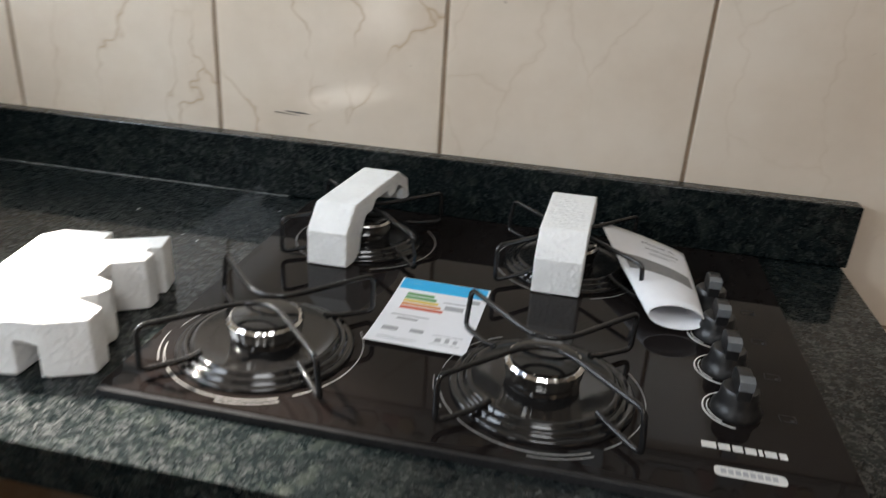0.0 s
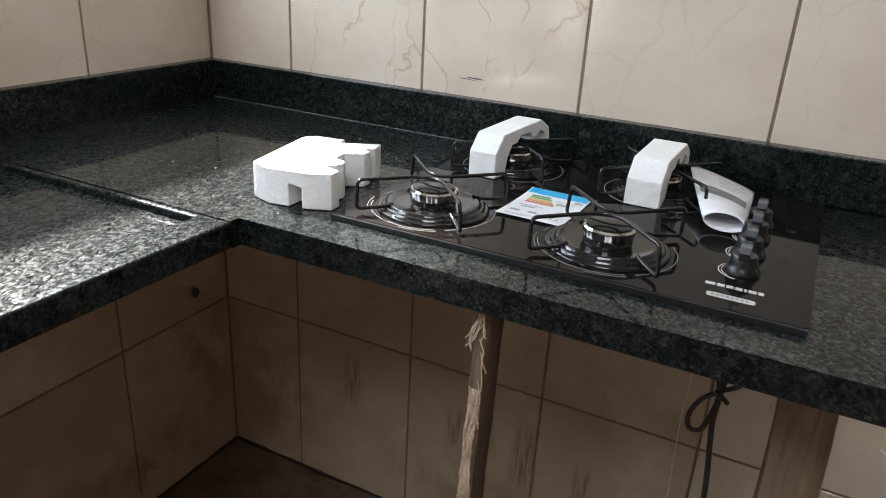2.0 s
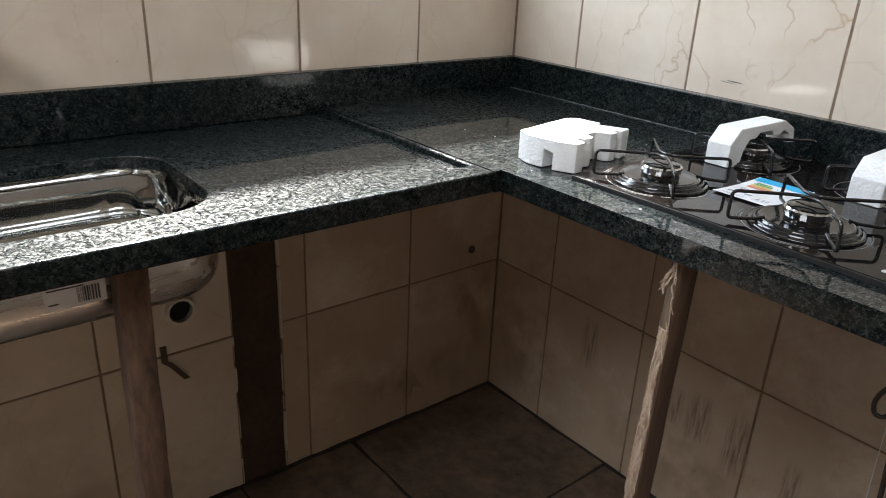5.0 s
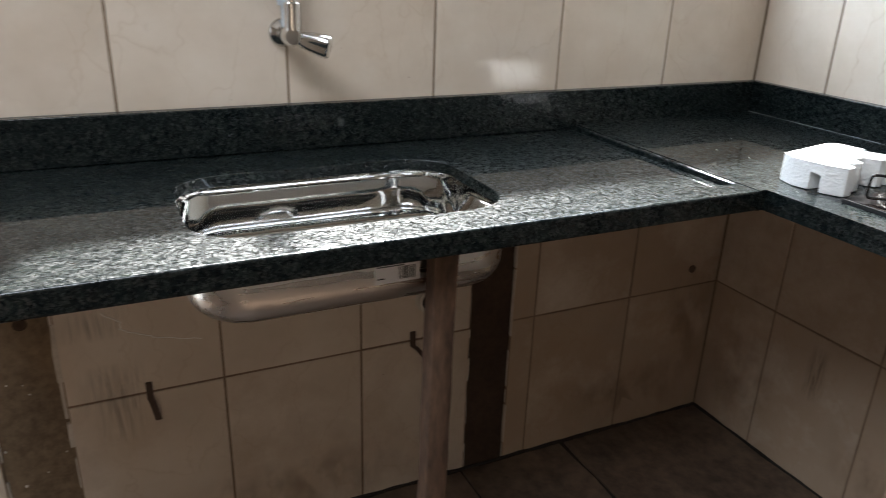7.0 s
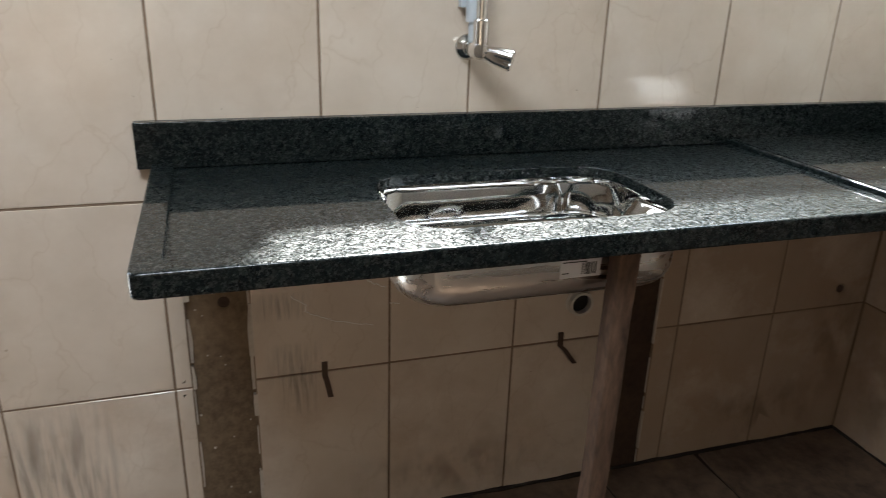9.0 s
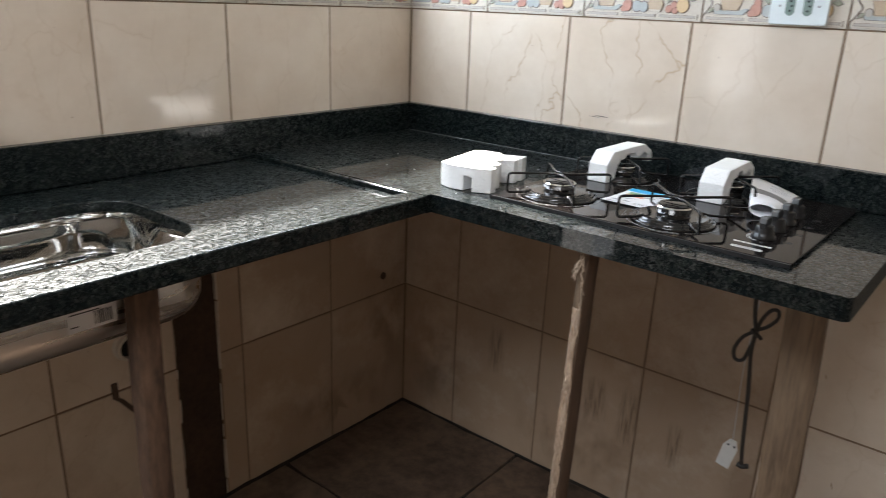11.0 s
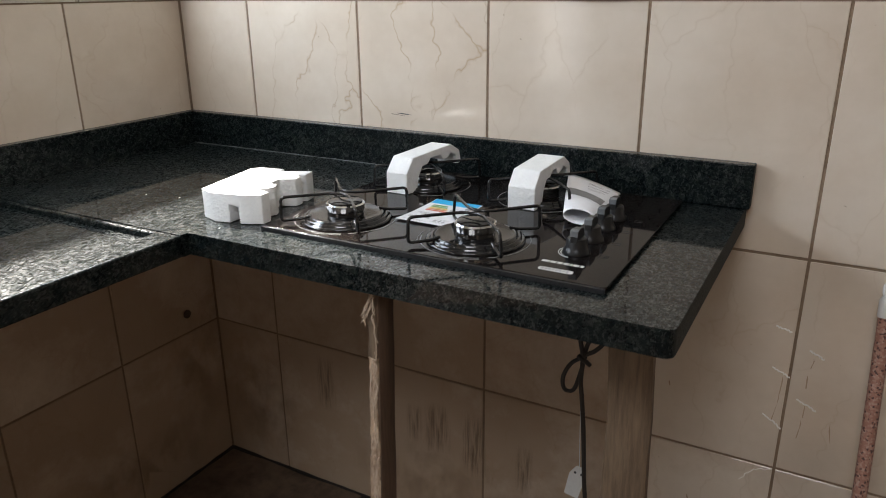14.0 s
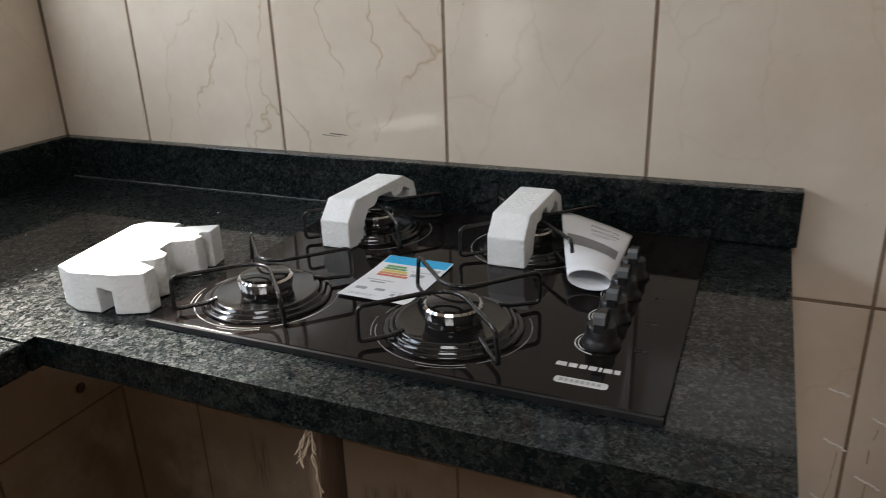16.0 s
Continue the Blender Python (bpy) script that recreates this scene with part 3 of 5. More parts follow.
def worktop_sink():
    bm = bmesh.new()
    low = TOP - 0.012
    hole = rounded_rect(0.170, 0.510, -1.626, -1.082, 0.090)
    outer = [(0.0, -2.020), (0.592, -2.020), (0.592, -0.6355), (0.0, -0.6355)]
    edges = []
    loops = []
    for loop in (outer, hole):
        vs = [bm.verts.new((x, y, low)) for x, y in loop]
        loops.append(vs)
        edges += [bm.edges.new((vs[i], vs[(i + 1) % len(vs)])) for i in range(len(vs))]
    bmesh.ops.triangle_fill(bm, use_beauty=True, edges=edges)
    for vs in loops:
        dn = [bm.verts.new((v.co.x, v.co.y, low - 0.022)) for v in vs]
        for i in range(len(vs)):
            j = (i + 1) % len(vs)
            bm.faces.new((vs[i], vs[j], dn[j], dn[i]))
    ob = solo("worktop", bm, GRANITE, "polished dark green granite worktop with a sunken sink basin area", "worktop")
    bevel(ob, 0.0025, 3)
    bm = bmesh.new()
    prism(bm, [(0.0, -2.045), *quarter(0.612, -2.029, 0.016, 270), (0.628, -0.629), (0.0, -0.629), (0.0, -0.642), (0.572, -0.642), (0.572, -2.000), (0.0, -2.000)], UNDER, TOP)
    sawn(bm, lambda c, n: c.y < -2.044)
    bevel(part("raised_rim", bm, [GRANITE, GRANITE_SAWN], ob, "raised granite rim and edge strip"), 0.0048, 3)
    bm = sawn(boxes((0.0005, 0.027, -2.072, -0.0275, TOP - 0.0115, SPLASH)), lambda c, n: c.y < -2.07)
    up = part("upstand", bm, [GRANITE, GRANITE_SAWN], ob, "dark granite upstand")
    bevel(up, 0.0025)
    return ob


worktop_stove()
worktop_sink()


# ---- sink ----
def sink():
    base = empty("sink", (0.36, -1.366, 0.85), "stainless steel undermount sink bowl below the granite", "sink")
    inv = Matrix.Translation((-0.36, 1.366, -0.85))
    bm = bmesh.new()
    levels = [(0.022, 0.9795), (-0.014, 0.9794), (-0.0150, 0.972), (-0.0130, 0.962), (-0.0090, 0.945), (-0.0060, 0.925), (-0.0060, 0.900)]
    levels += [(-0.0060 - 0.052 * (1 - math.cos(radians(a))), 0.896 - 0.050 * math.sin(radians(a))) for a in (12, 25, 38, 51, 64, 77, 90)] + [(-0.10, 0.8445), (-0.13, 0.8430)]
    rings = []
    for off, z in levels:
        r = max(0.03, 0.105 + off)
        rings.append([bm.verts.new((x, y, z)) for x, y in rounded_rect(0.156 - off, 0.528 + off, -1.642 - off, -1.068 + off, r, 10)])
    for a, b in zip(rings, rings[1:]):
        for i in range(len(a)):
            j = (i + 1) % len(a)
            bm.faces.new((a[i], a[j], b[j], b[i]))
    bm.faces.new(rings[-1])
    bm.transform(inv)
    bowl = part("bowl", bm, [STEEL, STEEL_BRUSHED], base, "", smooth=60)
    s = bowl.modifiers.new("sheet", "SOLIDIFY")
    s.thickness, s.offset, s.material_offset = 0.0012, -1, 1
    bm = bmesh.new()
    lathe(bm, [(0.0, -0.012), (0.016, -0.010), (0.030, 0.0005), (0.042, 0.003), (0.046, 0.0015), (0.046, -0.004)], (0.36, -1.38, 0.8445), 36)
    bm.transform(inv)
    part("drain", bm, CHROME, base, "round chrome drain", smooth=40)
    # sticker with a bar code on the bowl's front, below the worktop
    st = part("sticker", boxes((0.5235, 0.5243, -1.352, -1.272, 0.896, 0.932)), PAPER, base, "white sticker")
    st.matrix_basis = inv
    rb = random.Random(2)
    bm = bmesh.new()
    y = -1.310
    while y < -1.280:
        w = rb.choice((0.0009, 0.0016, 0.0024))
        box(bm, 0.5244, 0.5247, y, y + w, 0.901, 0.924)
        y += w + rb.choice((0.0009, 0.0016))
    for z, y1 in ((0.925, -1.300), (0.904, -1.335)):
        box(bm, 0.5244, 0.5247, -1.348, y1, z, z + 0.002)
    code = part("bars", bm, INK, st, "dark printed bars")
    return base


sink()


# ---- tap on the sink wall ----
def tap():
    base = empty("tap", (0.0, -1.360, 1.244), "chrome wall tap with a fluted handle and upright pipes", "tap")
    turn = pose(0, 0, 0, 0, 90, 0)
    bm = bmesh.new()
    lathe(bm, [(0.0, 0.0), (0.028, 0.0), (0.029, 0.004), (0.026, 0.010), (0.019, 0.015), (0.016, 0.018), (0.016, 0.03), (0.0, 0.03)], (0, 0, 0), 36, turn)
    part("escutcheon", bm, CHROME, base, "", smooth=40)
    bm = bmesh.new()
    lathe(bm, [(0.0, 0.014), (0.014, 0.014), (0.0145, 0.045), (0.019, 0.052), (0.019, 0.082), (0.015, 0.090), (0.0, 0.092)], (0, 0, 0), 30, turn)
    part("body", bm, CHROME, base, "", smooth=40)
    bm = bmesh.new()
    rings = []
    for r, x in ((0.011, 0.0), (0.0140, 0.008), (0.0165, 0.016), (0.0190, 0.034), (0.0215, 0.060), (0.0218, 0.068), (0.0180, 0.071)):
        k = 0.13 if x > 0.02 else 0.0
        rings.append([bm.verts.new((x, r * (1 + k * math.cos(10 * math.pi * i / 40)) * math.cos(2 * math.pi * i / 40), r * (1 + k * math.cos(10 * math.pi * i / 40)) * math.sin(2 * math.pi * i / 40))) for i in range(40)])
    for a, b in zip(rings, rings[1:]):
        for i in range(40):
            bm.faces.new((a[i], a[(i + 1) % 40], b[(i + 1) % 40], b[i]))
    bm.faces.new(rings[0])
    bm.faces.new(rings[-1])
    part("handle", bm, CHROME, base, "fluted chrome handle", smooth=40, m=pose(0.068, 0.010, -0.004, 0, 14, 58))
    bm = bmesh.new()
    lathe(bm, [(0.0, 0.0), (0.012, 0.0), (0.012, 0.045), (0.0, 0.045)], (0.030, 0.004, 0.010), 24)
    lathe(bm, [(0.0, 0.045), (0.0175, 0.045), (0.0185, 0.05), (0.0185, 0.33), (0.0, 0.33)], (0.030, 0.004, 0.010), 28)
    part("supply_column", bm, PIPE_WHITE, base, "grey-white upright pipe", smooth=40)
    bm = bmesh.new()
    lathe(bm, [(0.0, 0.0), (0.0165, 0.0), (0.0165, 0.050), (0.0145, 0.052), (0.0, 0.052)], (0.076, 0.004, 0.012), 28)
    part("spout_collar", bm, CHROME, base, "", smooth=40)
    bm = bmesh.new()
    tube(bm, spline([(0.076, 0.004, 0.06), (0.077, 0.004, 0.16), (0.082, 0.004, 0.26), (0.10, 0.004, 0.33), (0.15, 0.004, 0.37), (0.20, 0.004, 0.36), (0.215, 0.004, 0.32)]), 0.0115, 16)
    part("spout", bm, CHROME, base, "", smooth=40)
    part("bracket", boxes((0.002, 0.022, -0.024, -0.010, 0.085, 0.15)), PIPE_WHITE, base, "pale plastic pipe bracket")


tap()

# ---- fittings on the walls ----
def outlet():
    base = empty("wall_socket", (1.142, 0.0, 1.390), "white double wall socket plate over the border tiles", "socket")
    bm = bmesh.new()
    prism(bm, rounded_rect(-0.060, 0.060, 0.0, 0.078, 0.006, 4), -0.0165, -0.0035, "y")
    bevel(part("plate", bm, SOCKET_PLATE, base, "", smooth=40), 0.002)
    for cx in (-0.018, 0.018):
        bm = bmesh.new()
        prism(bm, [(cx - 0.0095, 0.025), (cx - 0.0035, 0.019), (cx + 0.0035, 0.019), (cx + 0.0095, 0.025), (cx + 0.0095, 0.053), (cx + 0.0035, 0.059), (cx - 0.0035, 0.059), (cx - 0.0095, 0.053)], -0.0172, -0.0155, "y")
        well = part("socket_face", bm, SOCKET_WELL, base, "dull green socket face")
        for dx, z in ((0, 0.029), (0.003, 0.039), (0, 0.049)):
            bm = bmesh.new()
            prism(bm, [(cx + dx + 0.0024 * math.cos(k * math.pi / 4), z + 0.0024 * math.sin(k * math.pi / 4)) for k in range(8)], -0.0176, -0.0165, "y")
            part("pin_hole", bm, HOLLOW, well)
    for cx in (-0.040, 0.040):
        bm = bmesh.new()
        lathe(bm, [(0.0, 0.0), (0.0028, 0.0), (0.0022, 0.0012), (0.0, 0.0014)], (cx, -0.0164, 0.039), 14, pose(0, 0, 0, 90))
        part("screw", bm, INK_SOFT, base)


outlet()


def wall_pipe():
    base = empty("waste_pipe", (0.0, -1.012, 0.578), "open waste pipe stub with pale collar in the tiled wall", "pipe")
    turn = pose(0, 0, 0, 0, 90, 0)
    bm = bmesh.new()
    lathe(bm, [(0.026, 0.0), (0.038, 0.0), (0.038, 0.004), (0.034, 0.007), (0.034, 0.022), (0.027, 0.022), (0.027, 0.002)], (0, 0, 0), 36, turn)
    part("collar", bm, PIPE_PVC, base, "", smooth=40)
    bm = bmesh.new()
    lathe(bm, [(0.0, 0.003), (0.027, 0.003), (0.027, 0.004), (0.0, 0.004)], (0, 0, 0), 28, turn)
    part("opening", bm, HOLLOW, base, "dark open pipe mouth")


wall_pipe()


def hook(at, bend):
    bm = bmesh.new()
    x, y, z = at
    pts = [(x + 0.004, y, z), (x + 0.006, y, z - 0.040), (x + 0.008, y + bend * 0.3, z - 0.052), (x + 0.012, y + bend, z - 0.096)]
    rows = []
    for p, q in zip(pts, [0.007] * 4):
        rows.append([bm.verts.new((p[0] + dx, p[1] + dy, p[2])) for dx, dy in ((-0.004, -q), (0.001, -q), (0.001, q), (-0.004, q))])
    for a, b in zip(rows, rows[1:]):
        for k in range(4):
            bm.faces.new((a[k], a[(k + 1) % 4], b[(k + 1) % 4], b[k]))
    bm.faces.new(rows[0])
    bm.faces.new(rows[-1][::-1])
    return solo("wall_bracket", bm, RUST, "short rusty flat bar bracket fixed to the tiles", "bracket", "rusty brackets under the sink")


hook((0.0, -1.700, 0.490), 0.012)
hook((0.0, -1.056, 0.490), 0.045)
bm = bmesh.new()
lathe(bm, [(0.0, 0.0), (0.0095, 0.0), (0.0125, 0.0015), (0.0125, -0.004), (0.0, -0.004)], (0.0012, -0.113, 0.522), 20, pose(0, 0, 0, 0, 90, 0))
solo("wall_plug", bm, RUST, "small brown plugged hole in the tile", "plug", smooth=40)


def smear(parent, axis, strokes, mat, label):
    """Thin uneven strokes on a tiled wall: (u, v, length, width, lean)."""
    bm = bmesh.new()
    for i, (u, v, length, w, lean) in enumerate(strokes):
        d = 0.0006 + 0.00004 * i
        prism(bm, [(u - w / 2, v), (u + w * 0.3, v - length * 0.2), (u + lean + w / 3, v - length), (u + lean - w / 3, v - length * 0.96), (u - w * 0.6, v - length * 0.4)],
              0.0003 if axis == "x" else -0.0003, d if axis == "x" else -d, axis)
    part("smear", bm, mat, parent, label)


def stain(parent, axis, u, z, w, h, mat, label):
    """A film of dirt on a tiled wall, w wide and h high round (u, z)."""
    bm = bmesh.new()
    d = 0.0007
    ring = [(-w / 2, -h / 2), (w / 2, -h / 2), (w / 2, h / 2), (-w / 2, h / 2)]
    bm.faces.new([bm.verts.new((p, 0, q) if axis == "y" else (0, p, q)) for p, q in ring])
    part("stain", bm, mat, parent, label, m=pose(u, -d, z) if axis == "y" else pose(d, u, z))


for u, z, w, h in ((0.775, 0.310, 0.075, 0.155), (0.700, 0.305, 0.055, 0.120), (0.745, 0.300, 0.030, 0.150), (0.878, 0.290, 0.075, 0.200), (0.405, 0.345, 0.070, 0.180), (1.020, 0.260, 0.050, 0.150)):
    stain(wall_north, "y", u, z, w, h, BROWN_DIRT, "brown rubbed streaks on the tiles")
# soft brown patches that darken the lower tiles, most of them near the corner
for u, z, w, h in ((0.16, 0.20, 0.26, 0.36), (0.72, 0.14, 0.50, 0.26)):
    stain(wall_north, "y", u, z, w, h, CLOUD_BROWN, "faint soft brown patch")
for u, z, w, h in ((-0.30, 0.12, 0.50, 0.22), (-0.10, 0.36, 0.20, 0.50), (-1.35, 0.10, 0.60, 0.20)):
    stain(wall_west, "x", u, z, w, h, CLOUD_BROWN, "faint soft brown patch")
stain(wall_west, "x", -1.775, 0.490, 0.150, 0.130, GREY_DIRT, "grey rubbed smear")
stain(wall_west, "x", -1.765, 0.420, 0.110, 0.160, GREY_DIRT, "grey rubbed smear")
stain(wall_west, "x", -1.800, 0.650, 0.150, 0.080, GREY_DIRT, "grey scuffs")
stain(wall_west, "x", -2.300, 0.235, 0.26, 0.50, DRIP_DIRT, "grey dried runs on the tile")
stain(wall_west, "x", -2.385, 0.260, 0.10, 0.46, DRIP_DIRT, "grey dried runs on the tile")
smear(wall_north, "y", [(0.117, 0.165, 0.05, 0.006, -0.016), (0.100, 0.140, 0.035, 0.005, -0.014), (0.130, 0.140, 0.02, 0.005, -0.02), (0.127, 0.285, 0.03, 0.003, 0.002)], STAIN, "brown scraped marks on the tiles")
smear(wall_north, "y", [(0.664, 1.1335, 0.003, 0.012, 0.030), (0.690, 1.1365, 0.0028, 0.03, 0.012)], INK, "short dark scratch")


def crack(parent, axis, pts, r=0.0018):
    bm = bmesh.new()
    rc = random.Random(len(pts))
    line = []
    for a, b in zip(pts, pts[1:]):
        for k in range(6):
            t = k / 6
            line.append((a[0] + (b[0] - a[0]) * t + rc.uniform(-1, 1) * 0.0021, a[1] + (b[1] - a[1]) * t + rc.uniform(-1, 1) * 0.0021))
    line.append(pts[-1])
    tube(bm, [(u, -0.0003, v) if axis == "y" else (0.0003, u, v) for u, v in line], r, 5)
    part("scratch", bm, PALE_SCRATCH, parent, "pale jagged scratch in the glaze")


for u, z, hw, hz in ((1.552, 0.778, 0.014, 0.004), (1.559, 0.684, 0.016, 0.008), (1.556, 0.571, 0.018, 0.013), (1.613, 0.624, 0.018, 0.009), (1.616, 0.736, 0.013, 0.007)):
    crack(wall_north, "y", [(u - hw, z + hz), (u + hw * 0.2, z), (u + hw, z - hz)])
crack(wall_north, "y", [(1.513, 0.414), (1.535, 0.448), (1.569, 0.459)], 0.0010)
smear(wall_north, "y", [(1.564, 0.676, 0.040, 0.0026, -0.002), (1.562, 0.640, 0.068, 0.0022, -0.007), (1.613, 0.727, 0.022, 0.0024, -0.004), (1.607, 0.690, 0.030, 0.0030, 0.0), (1.611, 0.625, 0.030, 0.0024, -0.001), (1.609, 0.590, 0.045, 0.0026, -0.004), (1.660, 0.60, 0.05, 0.0014, 0.006),
                        (1.412, 0.340, 0.020, 0.0024, 0.004), (1.348, 0.610, 0.012, 0.003, 0.002)], STAIN, "thin brown scratches")
crack(wall_west, "x", [(-1.775, 0.674), (-1.739, 0.648), (-1.743, 0.632), (-1.696, 0.608), (-1.669, 0.598), (-1.577, 0.576)], 0.0014)
crack(wall_west, "x", [(-1.603, 0.713), (-1.580, 0.690), (-1.545, 0.675)])
crack(wall_west, "x", [(-1.535, 0.632), (-1.510, 0.628)], 0.0012)

# grime in the joint between walls and floor
rg = random.Random(23)
for wall, axis, run in ((wall_north, "y", 2.9), (wall_west, "x", 2.45)):
    bm = bmesh.new()
    n = 60
    pts = [(0.0005 + run * i / n) for i in range(n + 1)]
    tube(bm, [(u, -0.001, 0.001) if axis == "y" else (0.001, -u, 0.001) for u in pts], 0.006, 6, [rg.uniform(0.0035, 0.0085) for i in pts])
    part("base_joint", bm, FLOOR_JOINT, wall, "dark grimy joint along the floor", smooth=60)

# loose mortar lumps and a nail hole on the bare strip
bm = bmesh.new()
for i in range(15):
    y, z, r = rg.uniform(-2.0, -1.88), rg.uniform(0.05, 0.92), rg.uniform(0.0012, 0.0042)
    lathe(bm, [(0.0, -r), (r, -r * 0.2), (r * 0.7, r * 0.7), (0.0, r)], (-0.012, y, z), 6, pose(0, 0, 0, rg.uniform(0, 360), 90 + rg.uniform(-30, 30), 0))
part("mortar_lumps", bm, PLASTER, wall_west, "pale lumps of old mortar")
bm = bmesh.new()
lathe(bm, [(0.0, 0.0004), (0.004, 0.0004), (0.010, 0.0016), (0.014, 0.0004)], (-0.012, -1.926, 0.672), 12, pose(0, 0, 0, 0, 90, 0))
part("nail_hole", bm, MORTAR_DARK, wall_west, "dark broken nail hole")

# ---- props below the worktops ----
def wobbly_post(name, sx, sy, z1, mat, label, category, seed, wob=0.002):
    bm = bmesh.new()
    rw = random.Random(seed)
    rings = []
    n = 14
    for i in range(n + 1):
        z = z1 * i / n
        dx, dy = rw.uniform(-wob, wob), rw.uniform(-wob, wob)
        rings.append([bm.verts.new((x * sx / 2 + dx + rw.uniform(-wob, wob) * 0.5, y * sy / 2 + dy, z)) for x, y in ((-1, -0.9), (-0.9, -1), (0.9, -1), (1, -0.9), (1, 0.9), (0.9, 1), (-0.9, 1), (-1, 0.9))])
    for a, b in zip(rings, rings[1:]):
        for k in range(8):
            bm.faces.new((a[k], a[(k + 1) % 8], b[(k + 1) % 8], b[k]))
    bm.faces.new(rings[0][::-1])
    bm.faces.new(rings[-1])
    return solo(name, bm, mat, label, category, smooth=50)


under = TOP - 0.0225
plank = wobbly_post("support_plank", 0.066, 0.035, under, WOOD_PLANK, "sawn pale brown plank propping the granite worktop", "plank", 3, 0.0026)
plank.matrix_basis = pose(1.388, -0.452, 0, 0, -1.2, 4)
post = wobbly_post("support_post", 0.036, 0.042, under - 0.015, WOOD_POST, "old reddish brown wooden post propping the sink worktop", "post", 6, 0.0015)
post.matrix_basis = pose(0.562, -1.262, 0, -0.8, 0, 4)
stick = wobbly_post("support_stick", 0.021, 0.040, under, WOOD_STICK, "rough split stick with torn bark propping the worktop", "stick", 9, 0.0018)
stick.matrix_basis = pose(0.970, -0.562, 0, 0, 1.4, -4)
rs = random.Random(12)
# rough bark left along one edge, ridged and torn
bm = bmesh.new()
rows, cols = 150, 9
ridge = [rs.uniform(0.0, 1.0) for k in range(cols)]
edge0, edge1, last = -0.0125, 0.0045, None
for i in range(rows + 1):
    z = 0.002 + 0.846 * i / rows
    edge0 = max(-0.0145, min(-0.0100, edge0 + rs.uniform(-0.0012, 0.0012)))
    edge1 = max(0.0010, min(0.0075, edge1 + rs.uniform(-0.0018, 0.0018)))
    if rs.random() < 0.06:
        ridge = [rs.uniform(0.0, 1.0) for k in range(cols)]
    ridge = [max(0.0, min(1.0, r + rs.uniform(-0.22, 0.22))) for r in ridge]
    ring = [bm.verts.new((edge0, -0.0175, z))]
    ring += [bm.verts.new((edge0 + (edge1 - edge0) * k / (cols - 1) + rs.uniform(-0.0004, 0.0004), -0.0212 - 0.0052 * ridge[k] * (0.45 if k in (0, cols - 1) else 1.0), z)) for k in range(cols)]
    ring.append(bm.verts.new((edge1, -0.0175, z)))
    if last:
        for k in range(len(ring) - 1):
            bm.faces.new((last[k], last[k + 1], ring[k + 1], ring[k]))
    else:
        bm.faces.new(ring[::-1])
    last = ring
bm.faces.new(last)
part("bark", bm, BARK, stick, "pale splintered bark")
bm = bmesh.new()
prism(bm, [(-0.0115, 0.85), (0.005, 0.846), (0.007, 0.90), (0.003, 0.955), (0.005, under - 0.001), (-0.011, under - 0.001), (-0.009, 0.92)], -0.0225, -0.018, "y")
part("split_face", bm, WOOD_PLANK, stick, "bare split wood")
for i in range(11):
    # a tuft of torn fibre near the upper end
    z = 0.925 + rs.uniform(-0.016, 0.028)
    sd = rs.choice((-1, -1, -1, 1))
    bm = bmesh.new()
    tube(bm, spline([(rs.uniform(-0.006, 0.003), -0.023, z + 0.012), (sd * rs.uniform(0.002, 0.008), -0.028, z), (sd * rs.uniform(0.004, 0.012), -0.032, z - 0.012), (sd * rs.uniform(0.006, 0.020), -0.033, z - rs.uniform(0.014, 0.030))], 5), rs.uniform(0.0007, 0.0013), 5)
    part("fibre", bm, BARK, stick, "hanging torn fibre")
for z, l in ((0.862, 0.06), (0.905, 0.11)):
    bm = bmesh.new()
    tube(bm, spline([(0.002, -0.023, z), (0.010, -0.028, z - l * 0.4), (0.006, -0.029, z - l * 0.7), (0.012, -0.028, z - l)], 6), 0.0009, 5)
    part("fibre", bm, BARK, stick, "hanging torn fibre")


